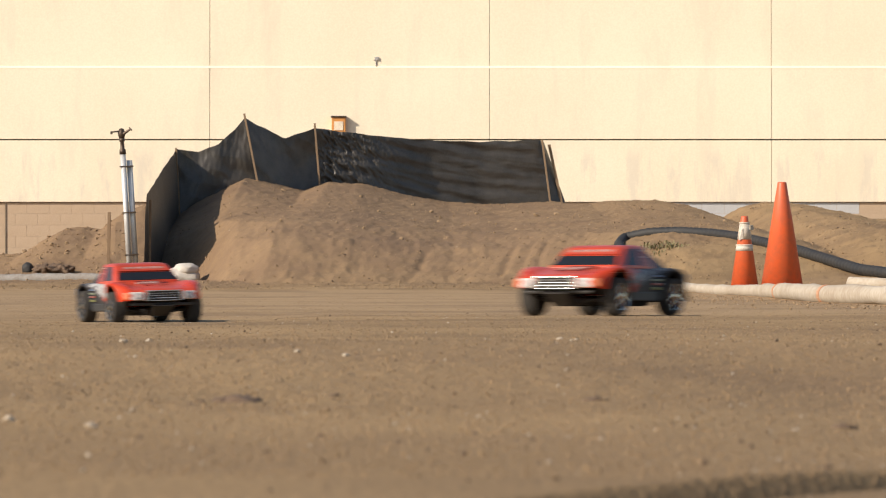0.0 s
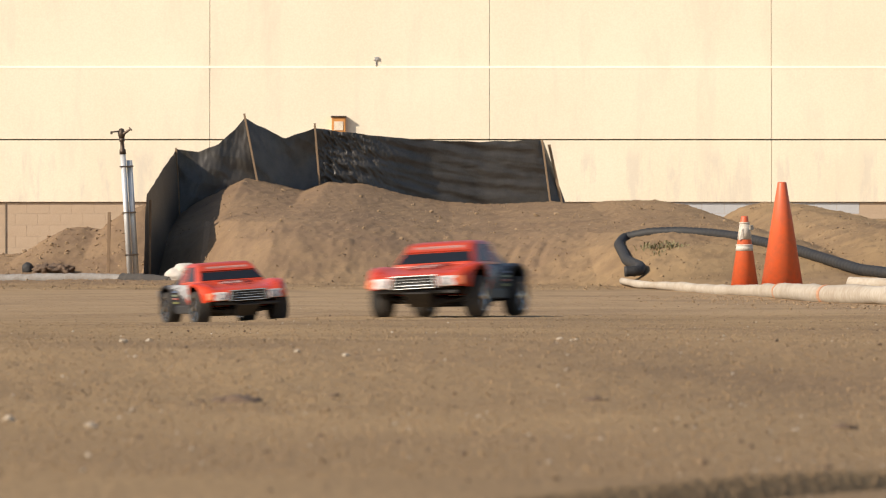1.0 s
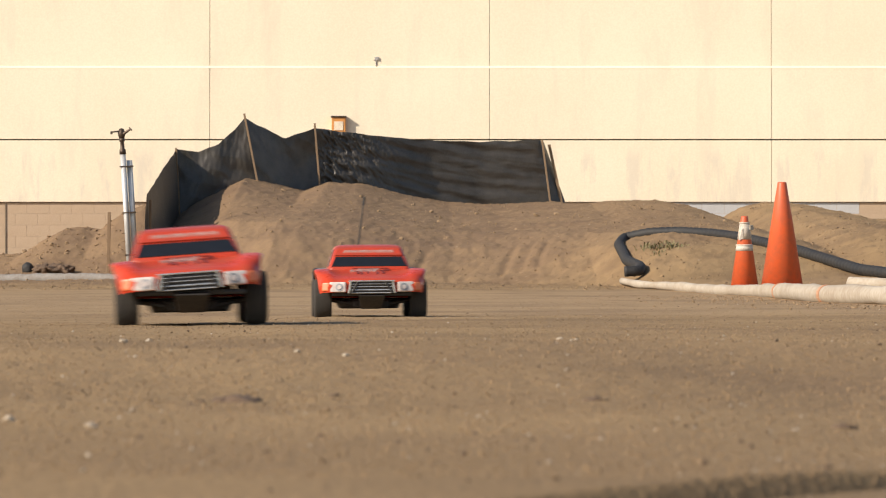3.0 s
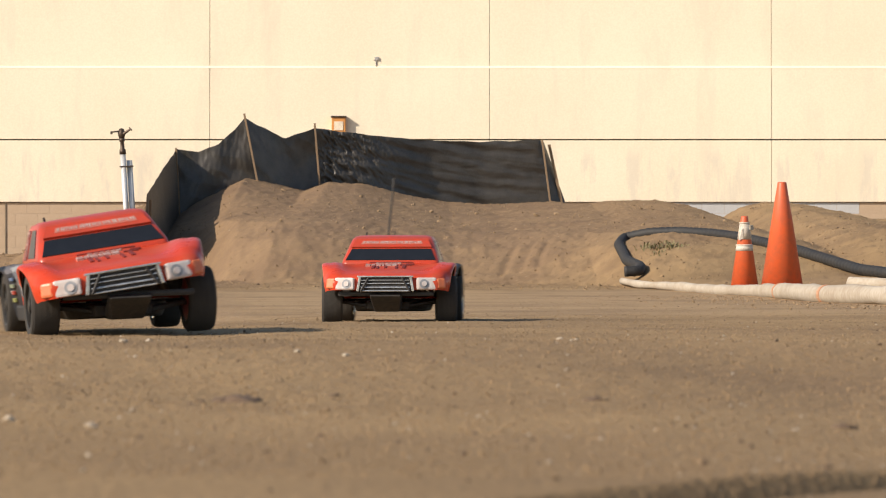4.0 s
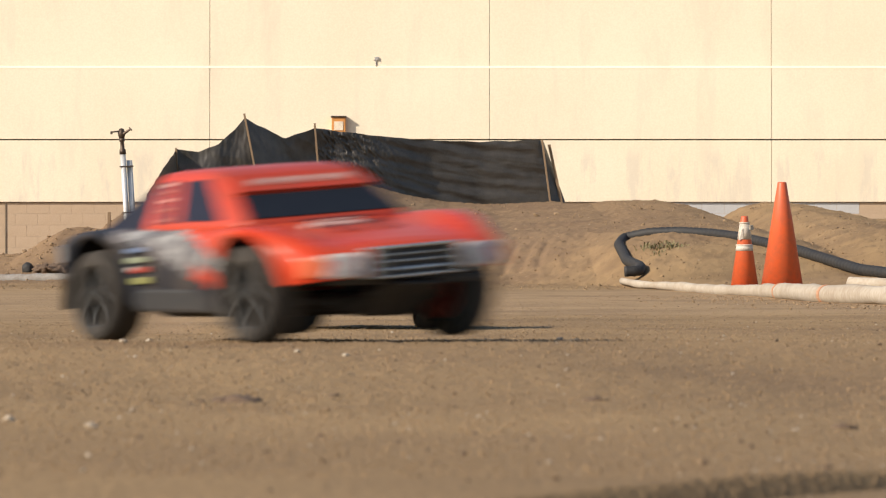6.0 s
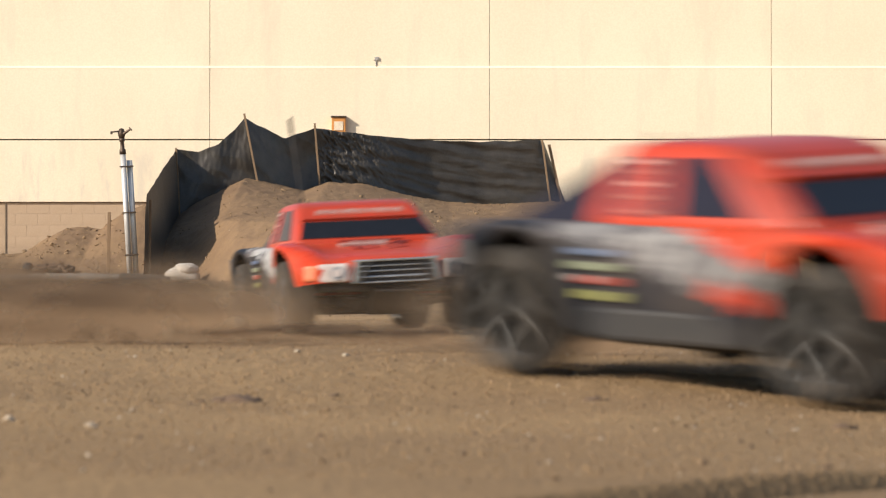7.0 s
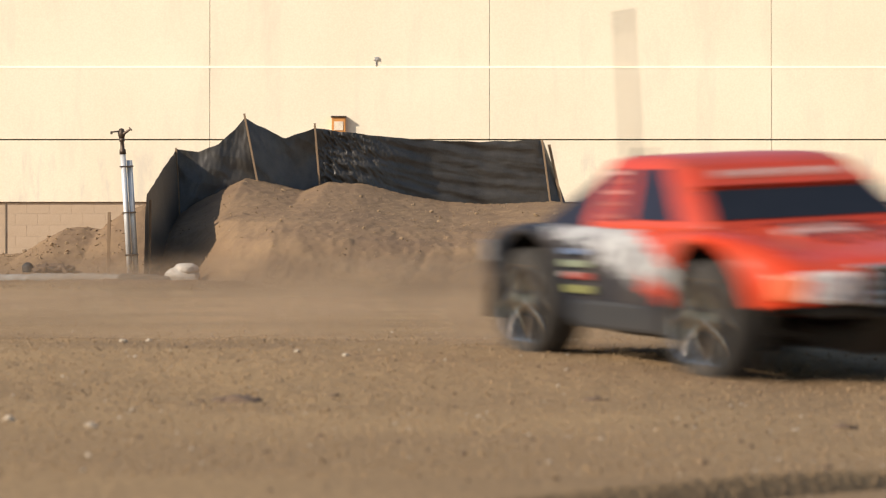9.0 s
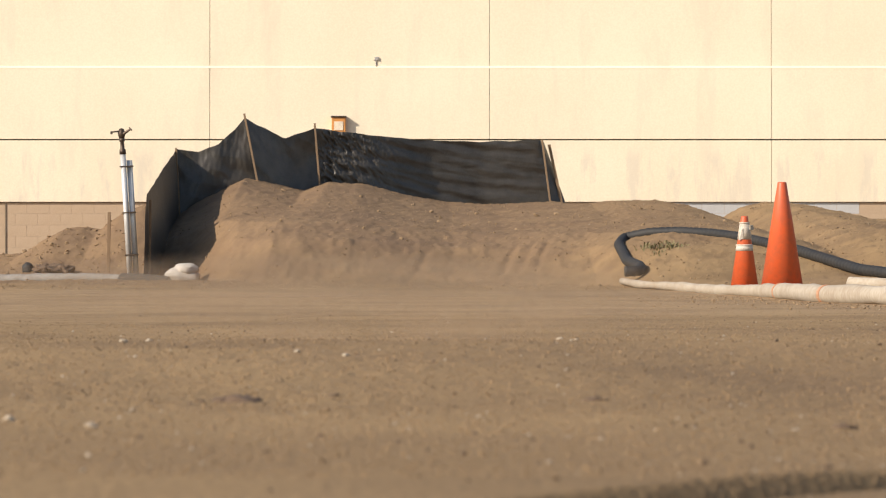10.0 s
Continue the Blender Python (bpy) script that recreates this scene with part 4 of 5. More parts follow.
def build_truck(name, label, rim, spokes, aerial, paint):
    t = thing(name, pose(0, 0, 0), label, "model truck", "model trucks")
    body = part("body", shell_mesh(), paint, t, "red shell with a torn white flash and black bed", True)
    # cab: stacked levels of half width, front and rear
    cab = part("cab", cab_mesh(), RED, body, "red cab with a rounded roof", True)
    at = lambda side, y, z: (side * cab_width(z), y, z)
    lo, hi = 0.132, 0.1565
    fr_y = lambda z: float(np.interp(z, CAB[:, 0], CAB[:, 2]))
    part("windscreen", slab(bmesh.new(), ((-cab_width(lo) + 0.007, fr_y(lo), lo), (cab_width(lo) - 0.007, fr_y(lo), lo), (cab_width(hi) - 0.010, fr_y(hi), hi), (-cab_width(hi) + 0.010, fr_y(hi), hi)), 0, 1, 0, 1), GLASS, cab, "dark tinted windscreen")
    lo, hi = 0.158, 0.1765
    band = ((-cab_width(lo) + 0.008, fr_y(lo), lo), (cab_width(lo) - 0.008, fr_y(lo), lo), (cab_width(hi) - 0.012, fr_y(hi), hi), (-cab_width(hi) + 0.012, fr_y(hi), hi))
    part("visor", slab(bmesh.new(), band, 0, 1, 0.02, 0.98, 0.0042, 0.008), RED, cab)
    part("visor_stripe", slab(bmesh.new(), band, 0.10, 0.90, 0.30, 0.72, 0.0048, 0.002), PRINTBAND, cab, "greyish printed stripe")
    rnd = random.Random(2)
    bm, u = bmesh.new(), 0.12
    while u < 0.87:
        w = rnd.uniform(0.010, 0.022)
        slab(bm, band, u, u + w, 0.40, 0.64, 0.0054, 0.002)
        u += w + (0.007 if rnd.random() < 0.85 else 0.022)
    part("visor_print", bm, PINKINK, cab, "row of pale printed bars")
    for side in (-1, 1):
        # corners run low-left, low-right, high-right, high-left as seen from outside
        turn = (lambda p: p) if side < 0 else (lambda p: (p[1], p[0], p[3], p[2]))
        q = turn((at(side, 0.018, 0.1320), at(side, -0.070, 0.1320), at(side, -0.024, 0.1760), at(side, 0.028, 0.1760)))
        part("side_window", slab(bmesh.new(), q, 0, 1, 0, 1), BLUEFILM, cab, "dark side window")
        q = turn((at(side, 0.074, 0.130), at(side, 0.034, 0.130), at(side, 0.046, 0.1765), at(side, 0.078, 0.1765)))
        part("vent_panel", slab(bmesh.new(), q, 0, 1, 0, 1), VENT, cab, "dark red printed vent panel")
        for v, mat in ((0.04, SLATRED), (0.28, SLATRED), (0.50, PINKINK), (0.70, SLATRED), (0.87, PINKINK)):
            part("vent_slat", slab(bmesh.new(), q, 0.16, 0.86, v, v + 0.075, 0.0022, 0.002), mat, cab)
    part("fastback", hull([(-0.092, 0.075, 0.118), (0.092, 0.075, 0.118), (-0.096, 0.212, 0.118), (0.096, 0.212, 0.118), (-0.096, 0.210, 0.124), (0.096, 0.210, 0.124), (-0.077, 0.075, 0.183), (0.077, 0.075, 0.183), (-0.078, 0.092, 0.180), (0.078, 0.092, 0.180)], 0.004, 2), BLUEFILM, cab, "sloping dark rear window")
    part("body_post", rod((-0.065, 0.060, 0.183), (-0.065, 0.060, 0.195), 0.0022), PLASTIC, body)
    # hood print
    hood = ((-0.075, -0.225, 0.1098), (0.075, -0.225, 0.1098), (0.075, -0.112, 0.1272), (-0.075, -0.112, 0.1272))
    bm, u = bmesh.new(), 0.16
    for w in (0.07, 0.05, 0.07, 0.03, 0.08, 0.07):
        slab(bm, hood, u, u + w, 0.50, 0.66, 0.0032, 0.005)
        u += w + 0.016
    u = 0.30
    for w in (0.05, 0.05, 0.05, 0.04, 0.05, 0.05):
        slab(bm, hood, u, u + w, 0.74, 0.80, 0.0032, 0.005)
        u += w + 0.014
    part("hood_print", bm, PINKINK, body, "pale printed bars on the hood")
    for u0, v0, w, h in ((0.26, 0.18, 0.04, 0.34), (0.33, 0.12, 0.03, 0.28), (0.44, 0.22, 0.03, 0.26), (0.60, 0.12, 0.03, 0.30), (0.70, 0.2, 0.04, 0.34), (0.66, 0.56, 0.16, 0.05), (0.74, 0.66, 0.12, 0.05), (0.2, 0.88, 0.62, 0.05)):
        bm = bmesh.new()
        slab(bm, hood, u0, u0 + w, v0, v0 + h, 0.0026, 0.004)
        part("hood_stroke", bm, FLOURISH, body, "dark brushed stroke on the hood")
    # nose: grille and headlamps
    nose = -0.2815
    part("grille_recess", box((0.112, 0.010, 0.032), (0, nose + 0.003, 0.081), bevel=0.003), PLASTIC, body)
    bm = bmesh.new()
    add_box(bm, (0.120, 0.007, 0.0034), (0, nose - 0.003, 0.0968), bevel=0.0012)
    add_box(bm, (0.106, 0.006, 0.0026), (0, nose - 0.003, 0.0662), bevel=0.001)
    for s in (-1, 1):
        add_box(bm, (0.0055, 0.006, 0.032), (s * 0.0565, nose - 0.003, 0.081), pose(0, 0, 0, 0, -10 * s, 0), bevel=0.001)
    part("grille_frame", bm, GRILLE, body, "bright chrome grille surround")
    for z, h in ((0.0735, 0.0028), (0.0815, 0.0018), (0.0885, 0.0016)):
        part("grille_bar", box((0.104, 0.005, h), (0, nose - 0.003, z), pose(0, 0, 0, -16, 0, 0), bevel=0.0008), GRILLE, body)
    for s in (-1, 1):
        part("grille_strut", rod((s * 0.052, nose - 0.008, 0.066), (s * 0.036, nose - 0.006, 0.094), 0.0022), PLASTIC, body)
        turn = pose(0, 0, 0, -8, 0, s * 14)
        lamp = part("headlight", box((0.043, 0.012, 0.0265), (s * 0.0872, -0.2768, 0.0812), turn, 0.004), LAMPWHITE, body, "white printed headlight")
        m = Matrix.Translation((s * 0.0830, -0.2850, 0.0812)) @ turn @ pose(0, 0, 0, 90, 0, 0)
        part("reflector", lathe([(0, 0.001), (0.0065, 0.001), (0.0065, 0.0), (0.010, 0.0), (0.010, -0.004)], 20, m), LAMPGREY, lamp)
        part("bulb", lathe([(0, 0.002), (0.0055, 0.002), (0.0055, -0.002)], 16, m), LAMPWHITE, lamp)
        part("indicator", box((0.021, 0.012, 0.0225), (s * 0.1165, -0.2680, 0.0815), pose(0, 0, 0, -8, 0, s * 30), 0.004), AMBER, body, "amber corner lamp")
        # side prints ahead of the rear wheel
        x = s * 0.1315
        for y, z, w, h, mat in ((0.078, 0.103, 0.036, 0.005, BLUE), (0.076, 0.092, 0.040, 0.006, LIME), (0.070, 0.081, 0.030, 0.006, HUBRED), (0.088, 0.082, 0.012, 0.005, INK), (0.070, 0.069, 0.034, 0.007, YELLOW)):
            part("print", box((0.004, w, h), (x, y, z), bevel=0.0008), mat, body)
        part("sill", box((0.012, 0.185, 0.026), (s * 0.124, -0.003, 0.047), bevel=0.004), SILL, body)
        part("tail_print", box((0.003, 0.020, 0.020), (s * 0.1400, 0.238, 0.100), pose(0, 0, 0, 0, 0, s * 10), bevel=0.0008), TAILGREY, body, "grey printed tail panel")
    # chassis
    ch = part("chassis", hull([(s * x, y, z) for s in (-1, 1) for x, y, z in ((0.045, -0.20, 0.030), (0.075, -0.11, 0.026), (0.075, 0.12, 0.026), (0.05, 0.20, 0.03), (0.045, -0.20, 0.048), (0.09, -0.10, 0.058), (0.09, 0.12, 0.058), (0.05, 0.20, 0.05))], 0.003, 2), PLASTIC, t)
    part("front_bumper", hull([(s * x, y, z) for s in (-1, 1) for x, y, z in ((0.026, -0.240, 0.026), (0.034, -0.286, 0.060), (0.034, -0.272, 0.066), (0.026, -0.19, 0.026), (0.03, -0.19, 0.034))], 0.003, 2), PLASTIC, t)
    part("bumper_bar", box((0.205, 0.014, 0.010), (0, -0.262, 0.0645), bevel=0.004), PLASTIC, t)
    part("rear_bumper", hull([(s * x, y, z) for s in (-1, 1) for x, y, z in ((0.10, 0.262, 0.045), (0.10, 0.275, 0.060), (0.10, 0.255, 0.062), (0.04, 0.20, 0.04))], 0.003, 2), PLASTIC, t)
    part("gearbox", box((0.07, 0.09, 0.05), (0, AXLE, 0.06), bevel=0.01), PLASTIC, t)
    part("shock_tower", box((0.13, 0.008, 0.055), (0, -0.150, 0.080), bevel=0.003), PLASTIC, t)
    for s in (-1, 1):
        for y in (-AXLE, AXLE):
            part("suspension_arm", hull([(s * 0.03, y - 0.03, 0.032), (s * 0.03, y + 0.03, 0.032), (s * 0.105, y - 0.012, 0.044), (s * 0.105, y + 0.012, 0.044), (s * 0.03, y - 0.03, 0.040), (s * 0.03, y + 0.03, 0.040), (s * 0.105, y - 0.012, 0.052), (s * 0.105, y + 0.012, 0.052)], 0.002, 1), PLASTIC, t)
            sh = part("shock", rod((s * 0.085, y + 0.014, 0.045), (s * 0.055, y + 0.014, 0.105), 0.0075, seg=14), BRONZE, t, "", True)
            part("drive_shaft", rod((s * 0.03, y, 0.055), (s * 0.11, y, 0.054), 0.004), CHROME, t)
        part("mud_flap", box((0.035, 0.003, 0.04), (s * 0.12, 0.248, 0.055), pose(0, 0, 0, 12, 0, 0)), PLASTIC, body)
    a = None
    if aerial:
        a = part("aerial", rod((-0.033, 0.150, 0.10), (-0.036, 0.153, 0.322), 0.0022, seg=8), PLASTIC, t, "thin tube aerial")
        part("aerial_tip", rod((-0.0358, 0.1528, 0.306), (-0.0361, 0.1531, 0.328), 0.0030, seg=8), PLASTIC, a)
    # wheels
    wheels = []
    to_x = pose(0, 0, 0, 0, 90, 0)
    for y in (-AXLE, AXLE):
        for s in (-1, 1):
            bm = lathe([(0, -0.020), (0.012, -0.020), (0.012, 0.012), (0, 0.012)], 16, to_x)
            add_lathe(bm, [(0, -s * 0.0205), (0.0325, -s * 0.0205), (0.0325, -s * 0.012), (0, -s * 0.012)], 28, to_x)
            hub = part("wheel", bm, HUBRED if rim is BLACKRIM and s > 0 else PLASTIC, t)
            prof = [(0.036, -0.0215), (0.044, -0.0225), (0.048, -0.0215), (0.0508, -0.018), (0.0518, -0.009), (0.052, 0), (0.0518, 0.009), (0.0508, 0.018), (0.048, 0.0215), (0.044, 0.0225), (0.036, 0.0215), (0.0345, 0.0)]
            bm = tyre_mesh(prof, to_x)
            part("tyre", bm, RUBBER, hub)
            o = s * 0.019
            bm = lathe([(0.037, s * 0.0215), (0.0345, s * 0.0205), (0.033, s * 0.008), (0.033, -s * 0.020), (0.036, -s * 0.021)], 36, to_x)
            for i in range(spokes):
                an = 2 * math.pi * i / spokes
                add_box(bm, (0.005, 0.0068, 0.026), (s * 0.0155, 0.021 * math.cos(an), 0.021 * math.sin(an)), pose(0, 0, 0, math.degrees(an) - 90, 8 * s, 0), 0.0015)
            add_lathe(bm, [(0, s * 0.0215), (0.009, s * 0.021), (0.011, s * 0.016), (0.011, s * 0.008), (0, s * 0.008)], 20, to_x)
            part("rim", bm, SATIN if s > 0 else rim, hub, "", False)
            hub.location = (s * 0.1235, y, WHEEL_R)
            wheels.append((hub, s, y))
    return t, body, wheels, a


# seconds, x, y, heading, lean of the shell, steering
TRUCK_A = [(0, 0.440, 8.55, -30, 0, 3), (0.5, 0.214, 8.28, -24.5, -1.5, 4), (1, 0.019, 7.96, -18, -3.1, 4), (1.5, -0.154, 7.48, -12, -2.5, 3), (2, -0.298, 7.00, -6.5, -1.2, 2), (2.5, -0.444, 6.72, 0, -0.6, 0), (2.7, -0.468, 6.50, 2.5, -1.5, 0),
           (3.8, -0.562, 5.24, 12.5, -9, 2), (4, -0.547, 5.05, 14.2, -9.2, 1), (4.2, -0.542, 4.93, 16.5, -8.6, 0), (4.5, -0.530, 4.76, 19.4, -8, -2), (5, -0.467, 4.35, 23.2, -4, 0), (5.5, -0.354, 3.92, 28, -4.4, 0), (5.7, -0.295, 3.76, 30.5, -4.5, 0),
           (6.2, -0.095, 3.27, 37, -4.5, 0), (6.8, 0.186, 2.68, 42.5, -4.5, 0), (7.0, 0.270, 2.48, 41.2, -4, 0), (7.2, 0.396, 2.30, 41.4, -3.4, 0), (7.5, 0.555, 2.14, 43.5, -2, 0), (8, 0.90, 1.95, 46, 0, 0), (9, 1.65, 1.6, 48, 0, 0), (10, 2.4, 1.3, 50, 0, 0)]
TRUCK_B = [(0, -0.982, 10.02, 22, -1.4, 0), (0.5, -0.832, 9.86, 21.5, -2.2, 0), (1, -0.684, 9.70, 20.3, -2.9, 0), (1.5, -0.541, 9.40, 16, -2.5, 0), (2.0, -0.404, 9.10, 11.5, -1.5, 0), (2.5, -0.291, 8.81, 7.3, -0.7, 0), (2.7, -0.248, 8.64, 5.5, -0.6, 0),
           (3.3, -0.165, 7.75, 2, 0, 0), (3.8, -0.122, 7.04, -1, 0, 2), (4.2, -0.097, 6.77, -5, -0.3, 8), (4.5, -0.088, 6.57, -8.3, -0.5, 11), (5, -0.099, 6.12, -12.4, 0.4, 14), (5.5, -0.110, 5.86, -10, -1.3, 13), (5.7, -0.118, 5.68, -7, -1.5, 10),
           (6.2, -0.160, 5.25, 5, -2, 4), (6.8, -0.160, 4.80, 13.8, -2.3, 0), (7.0, -0.131, 4.62, 13.9, -2.5, 0), (7.2, -0.091, 4.22, 12.8, -3.5, 0), (7.5, -0.067, 3.88, 14, -3, 0), (8, 0.018, 3.55, 15.2, -4.7, 0), (8.3, 0.087, 3.37, 18, -4.6, 0), (8.5, 0.131, 3.24, 20, -4.4, 0),
           (9, 0.275, 2.81, 25, -3.5, 0), (9.3, 0.368, 2.54, 25.5, -1, 0), (9.5, 0.438, 2.46, 26, -2.4, 0), (9.6, 0.484, 2.41, 27, -2.2, 0), (10, 0.70, 2.20, 31, -2, 0)]


def on_ground(x, y, yaw, hop=0.0, lean=0.0):
    """Stands a truck on the dirt below its four wheels."""
    c, s = math.cos(radians(yaw)), math.sin(radians(yaw))
    z = [float(terrain(x + a * c - b * s, y + a * s + b * c, False)) for a, b in ((-0.123, -AXLE), (0.123, -AXLE), (-0.123, AXLE), (0.123, AXLE))]
    pitch = math.degrees(math.atan2((z[2] + z[3] - z[0] - z[1]) / 2, 2 * AXLE))
    roll = math.degrees(math.atan2((z[0] + z[2] - z[1] - z[3]) / 2, 0.247))
    m = pose(x, y, sum(z) / 4 + 0.001, pitch, roll + lean, yaw)
    return m @ pose(0, -AXLE, 0) @ pose(0, 0, 0, hop, 0, 0) @ pose(0, AXLE, 0)


truck_a, body_a, wheels_a, _ = build_truck("model_truck", "red model short course truck with scuffed flanks and black wheels", BLACKRIM, 6, False, SCUFFED)
truck_b, body_b, wheels_b, mast = build_truck("model_truck", "red model short course truck with chrome wheels and an aerial", SATIN, 6, True, LIVERY)


def drive(truck, body, wheels, rows, hops, dips, lifts):
    lift = lambda t: float(np.interp(t, [h[0] for h in lifts], [h[1] for h in lifts]))
    dip = lambda t: float(np.interp(t, [h[0] for h in dips], [h[1] for h in dips]))
    hop = lambda t: float(np.interp(t, [h[0] for h in hops], [h[1] for h in hops]))
    walk(truck, [(t, pose(0, 0, lift(t)) @ on_ground(x, y, w, hop(t), lean * 0.28)) for t, x, y, w, lean, _ in rows])
    walk(body, [(t, pose(0, 0, 0.006, dip(t) + 0.25 * hop(t), lean * 0.72, 0)) for t, _, _, _, lean, _ in rows])
    r = np.array(rows)
    ts = np.arange(0, 301) / 30
    x, y = np.interp(ts, r[:, 0], r[:, 1]), np.interp(ts, r[:, 0], r[:, 2])
    roll = np.degrees(np.r_[0, np.cumsum(np.hypot(np.diff(x), np.diff(y)))] / WHEEL_R)
    steer = np.interp(ts, r[:, 0], r[:, 5])
    for hub, s, wy in wheels:
        walk(hub, [(t, pose(s * 0.1235, wy, WHEEL_R, a, 0, k if wy < 0 else 0)) for t, a, k in zip(ts, roll, steer)])


# ---- dust thrown up by the wheels ----
def dust_material(name, colour, most):
    m = bpy.data.materials.new(name)
    m.use_nodes = True
    n, l = m.node_tree.nodes, m.node_tree.links
    n.remove(n["Principled BSDF"])
    co, info = n.new("ShaderNodeTexCoord"), n.new("ShaderNodeObjectInfo")
    length = n.new("ShaderNodeVectorMath")
    length.operation = "LENGTH"
    fall = n.new("ShaderNodeMapRange")
    fall.interpolation_type = "SMOOTHSTEP"
    fall.inputs["From Min"].default_value, fall.inputs["From Max"].default_value = 1.0, 0.4
    shift = n.new("ShaderNodeVectorMath")
    shift.operation = "ADD"
    tex = n.new("ShaderNodeTexNoise")
    tex.inputs["Scale"].default_value, tex.inputs["Detail"].default_value = 1.6, 4
    gain = n.new("ShaderNodeMapRange")
    gain.inputs["From Min"].default_value, gain.inputs["From Max"].default_value = 0.24, 0.52
    gain.inputs["To Max"].default_value = most
    fac = n.new("ShaderNodeMath")
    fac.operation = "MULTIPLY"
    clear, dif, tra = n.new("ShaderNodeBsdfTransparent"), n.new("ShaderNodeBsdfDiffuse"), n.new("ShaderNodeBsdfTranslucent")
    both, mix = n.new("ShaderNodeMixShader"), n.new("ShaderNodeMixShader")
    for s in (dif, tra):
        s.inputs["Color"].default_value = (*colour, 1)
    l.new(co.outputs["Object"], length.inputs[0])
    l.new(length.outputs["Value"], fall.inputs["Value"])
    broad = n.new("ShaderNodeVectorMath")
    broad.operation = "MULTIPLY"
    broad.inputs[1].default_value = (3.6, 1.0, 1.0)
    l.new(co.outputs["Object"], broad.inputs[0])
    l.new(broad.outputs[0], shift.inputs[0])
    l.new(info.outputs["Location"], shift.inputs[1])
    l.new(shift.outputs[0], tex.inputs["Vector"])
    l.new(tex.outputs["Fac"], gain.inputs["Value"])
    l.new(fall.outputs[0], fac.inputs[0])
    l.new(gain.outputs[0], fac.inputs[1])
    l.new(dif.outputs[0], both.inputs[1])
    l.new(tra.outputs[0], both.inputs[2])
    l.new(fac.outputs[0], mix.inputs[0])
    l.new(clear.outputs[0], mix.inputs[1])
    l.new(both.outputs[0], mix.inputs[2])
    l.new(mix.outputs[0], n["Material Output"].inputs["Surface"])
    return m


DUST = dust_material("dense_dust", (0.315, 0.219, 0.140), 0.90)
HAZE = dust_material("thin_dust", (0.44, 0.32, 0.215), 0.50)
VEIL = dust_material("dust_veil", (0.52, 0.40, 0.29), 0.30)
# start of the puff, x, y, half width, half height, how long it hangs, kind
PUFFS = [(2.0, -0.16, 7.45, 0.11, 0.032, 0.1, HAZE), (4.0, 0.10, 6.85, 0.15, 0.045, 0.5, HAZE), (1.6, -0.20, 7.35, 0.20, 0.045, 0.1, HAZE), (3.3, -0.50, 5.70, 0.30, 0.060, 1.2, HAZE), (4.6, 0.13, 6.5, 0.16, 0.075, 1.0, HAZE), (4.5, -0.36, 4.9, 0.15, 0.075, 1.0, HAZE),
         (6.0, -0.32, 3.14, 0.26, 0.052, 1.1, DUST), (6.1, -0.24, 3.18, 0.22, 0.052, 0.9, DUST), (6.0, -0.46, 3.24, 0.34, 0.066, 1.0, DUST), (6.0, -0.36, 3.50, 0.42, 0.080, 1.1, HAZE), (6.3, -0.08, 3.10, 0.18, 0.018, 0.8, DUST),
         (6.6, 0.06, 2.88, 0.20, 0.026, 0.7, DUST), (6.75, 0.15, 3.32, 0.12, 0.085, 0.2, DUST), (6.6, 0.12, 3.40, 0.24, 0.090, 0.4, HAZE), (6.8, 0.18, 2.62, 0.20, 0.030, 0.3, DUST), (6.95, 0.26, 2.36, 0.26, 0.030, 0.25, DUST), (6.9, 0.30, 2.9, 0.28, 0.060, 0.7, HAZE),
         (7.0, -0.34, 3.00, 0.34, 0.036, 0.8, HAZE), (7.3, 0.16, 2.70, 0.45, 0.038, 0.8, HAZE), (7.2, -0.34, 4.4, 0.50, 0.090, 1.6, HAZE), (7.4, -0.14, 3.60, 0.32, 0.075, 0.5, HAZE),
         (8.3, 0.02, 3.75, 0.50, 0.080, 1.3, HAZE), (8.4, 0.14, 3.10, 0.22, 0.075, 0.8, HAZE), (7.8, -0.9, 24.0, 3.6, 0.24, 3.0, VEIL)]


def build_dust():
    me = bpy.data.meshes.new("dust_puff")
    bm = bmesh.new()
    n = 18
    g = [[bm.verts.new((u, -0.35 * (u * u + v * v) + 0.12 * noise.noise(Vector((u * 2, v * 2, 0))), v)) for v in np.linspace(-1, 1, n)] for u in np.linspace(-1, 1, n)]
    for i in range(n - 1):
        for k in range(n - 1):
            q = (g[i][k], g[i + 1][k], g[i + 1][k + 1], g[i][k + 1])
            if max(p.co.x ** 2 + p.co.z ** 2 for p in q) < 1.1:
                bm.faces.new(q)
    bmesh.ops.delete(bm, geom=[v for v in bm.verts if not v.link_faces], context="VERTS")
    bm.to_mesh(me)
    bm.free()
    me.polygons.foreach_set("use_smooth", [True] * len(me.polygons))
    sheets = {}
    for m in (DUST, HAZE, VEIL):
        sheets[m.name] = me.copy()
        sheets[m.name].materials.append(m)
    bpy.data.meshes.remove(me)
    out = []
    for p in PUFFS:
        ob = new("dust_puff", sheets[p[6].name])
        ob.scale = (p[3], 0.10, p[4])
        ob.location = (p[1], p[2], -0.4 - p[4])
        out.append((tagged(ob, "dense brown billow of dust thrown up by wheels" if p[6] is DUST else "thin pale haze of dust hanging over the track", "dust", "dust puffs"), p[:6]))
    return out


dust = build_dust()


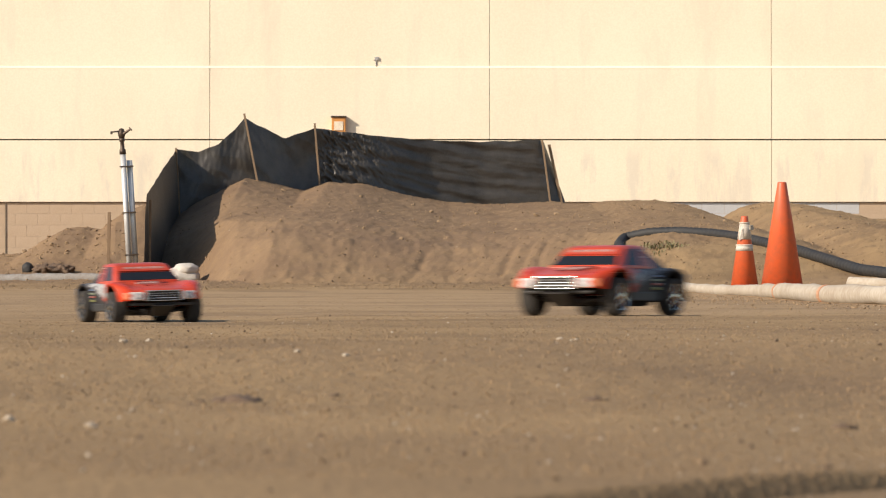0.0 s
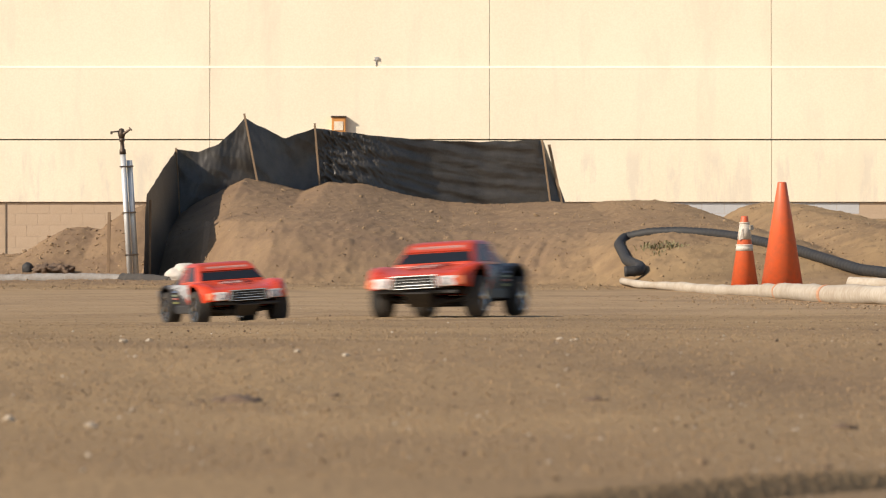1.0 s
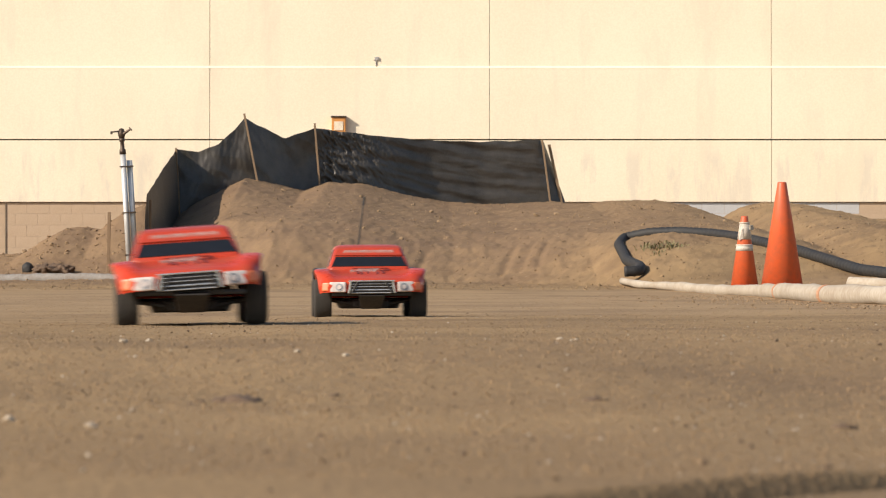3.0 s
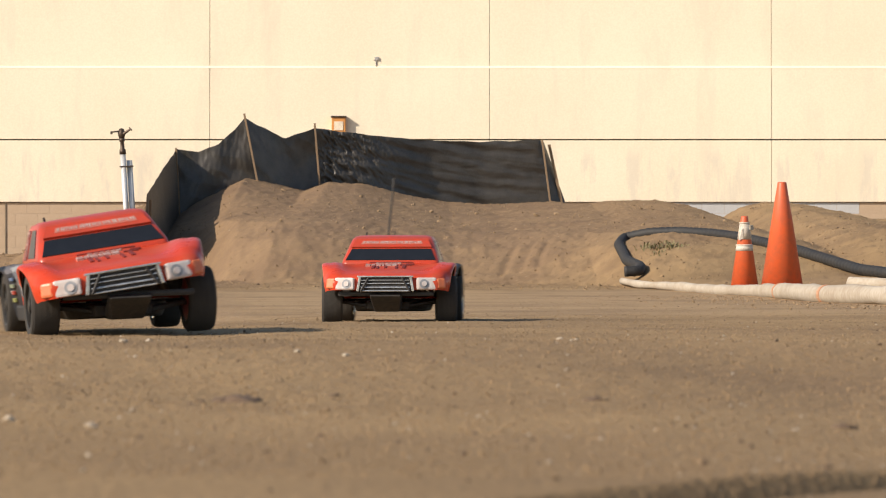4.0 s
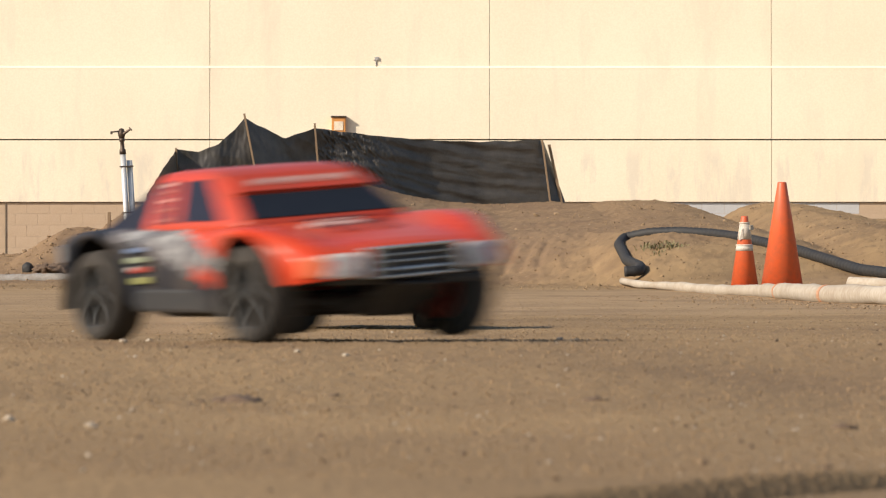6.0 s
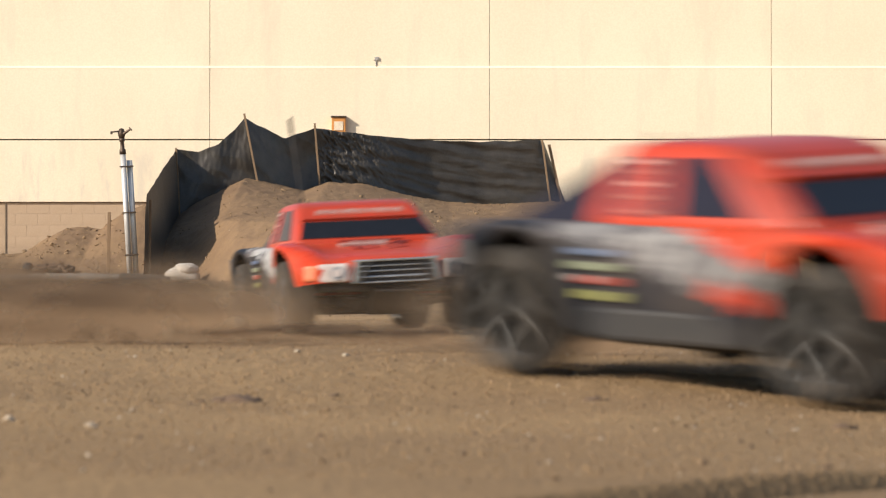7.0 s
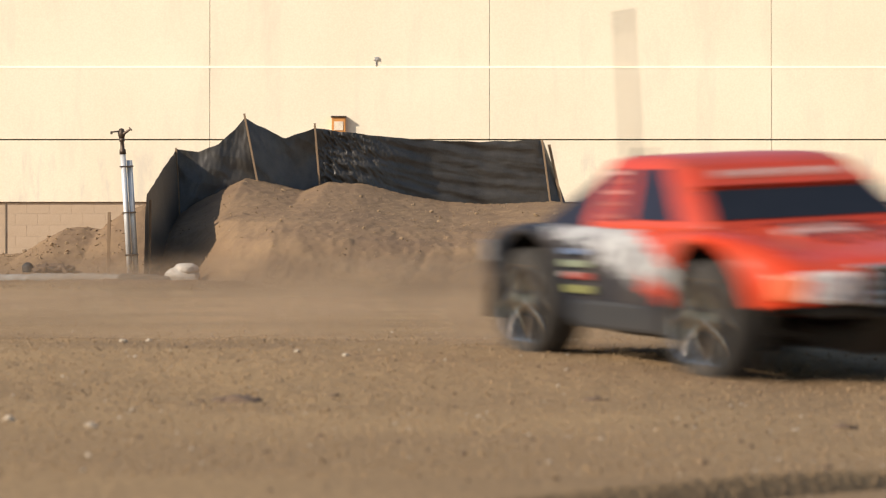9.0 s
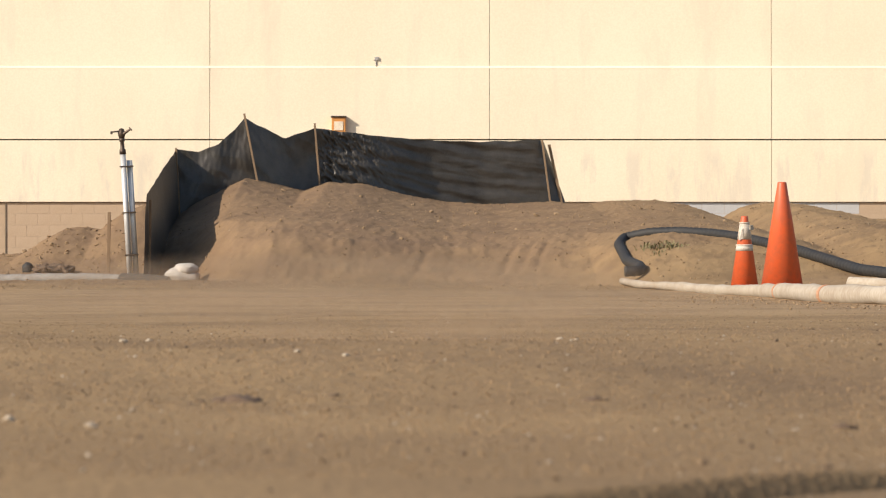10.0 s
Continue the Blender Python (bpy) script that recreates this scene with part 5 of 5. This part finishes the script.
def drift_dust():
    for ob, (t, x, y, w, h, hang) in dust:
        z = float(terrain(x, y, False))
        at = lambda dx, k: pose(x + dx, y + 0.3 * abs(dx), z + h * k)
        rows = [(0, at(0.06, -1.3)), (t, at(0.06, -1.3)), (t + 0.4, at(0, 0.45)), (t + 0.4 + hang, at(-0.10, 0.6)), (t + 1.0 + hang, at(-0.18, -1.3)), (10, at(-0.18, -1.3))]
        if t + 0.4 + hang > 9.7:
            rows = rows[:3] + [(10, at(-0.10, 0.6))]
        walk(ob, [r for r in rows if r[0] < 10 or r is rows[-1]])


def motions():
    drive(truck_a, body_a, wheels_a, TRUCK_A, [(0, 0), (5, 0.3), (6.8, 0.6), (7.0, 0.2), (7.2, -0.3), (7.5, 0), (10, 0)], [(0, -0.2), (2, 0.2), (2.5, 0.7), (3.8, -0.4), (4, -0.5), (4.5, -1.5), (5, -0.2), (5.5, 0.4), (6.8, 0.6), (7.0, -0.4), (7.5, 0), (10, 0)], [(0, 0), (2, -0.001), (2.5, -0.003), (4, 0), (4.5, 0.006), (5, 0.001), (5.5, 0), (6.8, 0.002), (7.0, 0.003), (7.5, 0), (10, 0)])
    drive(truck_b, body_b, wheels_b, TRUCK_B, [(0, -0.2), (2.5, 0.3), (4.5, 0), (7.2, 0.3), (8, 0.4), (9, 0), (9.3, -0.5), (9.5, -0.5), (10, 0)], [(0, -0.8), (1, -0.4), (2.5, 1.3), (3.8, 0.4), (4.5, 0.1), (5, -0.7), (5.5, 0.1), (7.5, -0.3), (8, 1.0), (8.5, -0.2), (10, -0.2)], [(0, 0), (1, 0), (2.5, -0.005), (4.5, -0.004), (5, 0), (5.7, 0), (7.2, 0.003), (7.5, -0.003), (8, -0.005), (8.5, -0.003), (9, -0.005), (9.5, -0.003), (10, 0)])
    sway = lambda k: pose(-0.033, 0.150, 0.10) @ pose(0, 0, 0, 0, k, 0) @ pose(0.033, -0.150, -0.10)
    walk(mast, [(t, sway(k)) for t, k in ((0, 4), (2.0, 12), (3.8, 6), (4.5, 9.5), (5, 9), (5.5, 4), (6.8, -5), (7.0, -7), (7.2, -7), (7.5, -2), (8.0, 1.5), (8.3, 1.5), (8.6, 0), (9.0, -3), (9.3, -8), (9.6, -8), (10, -4))])
    drift_dust()


motions()
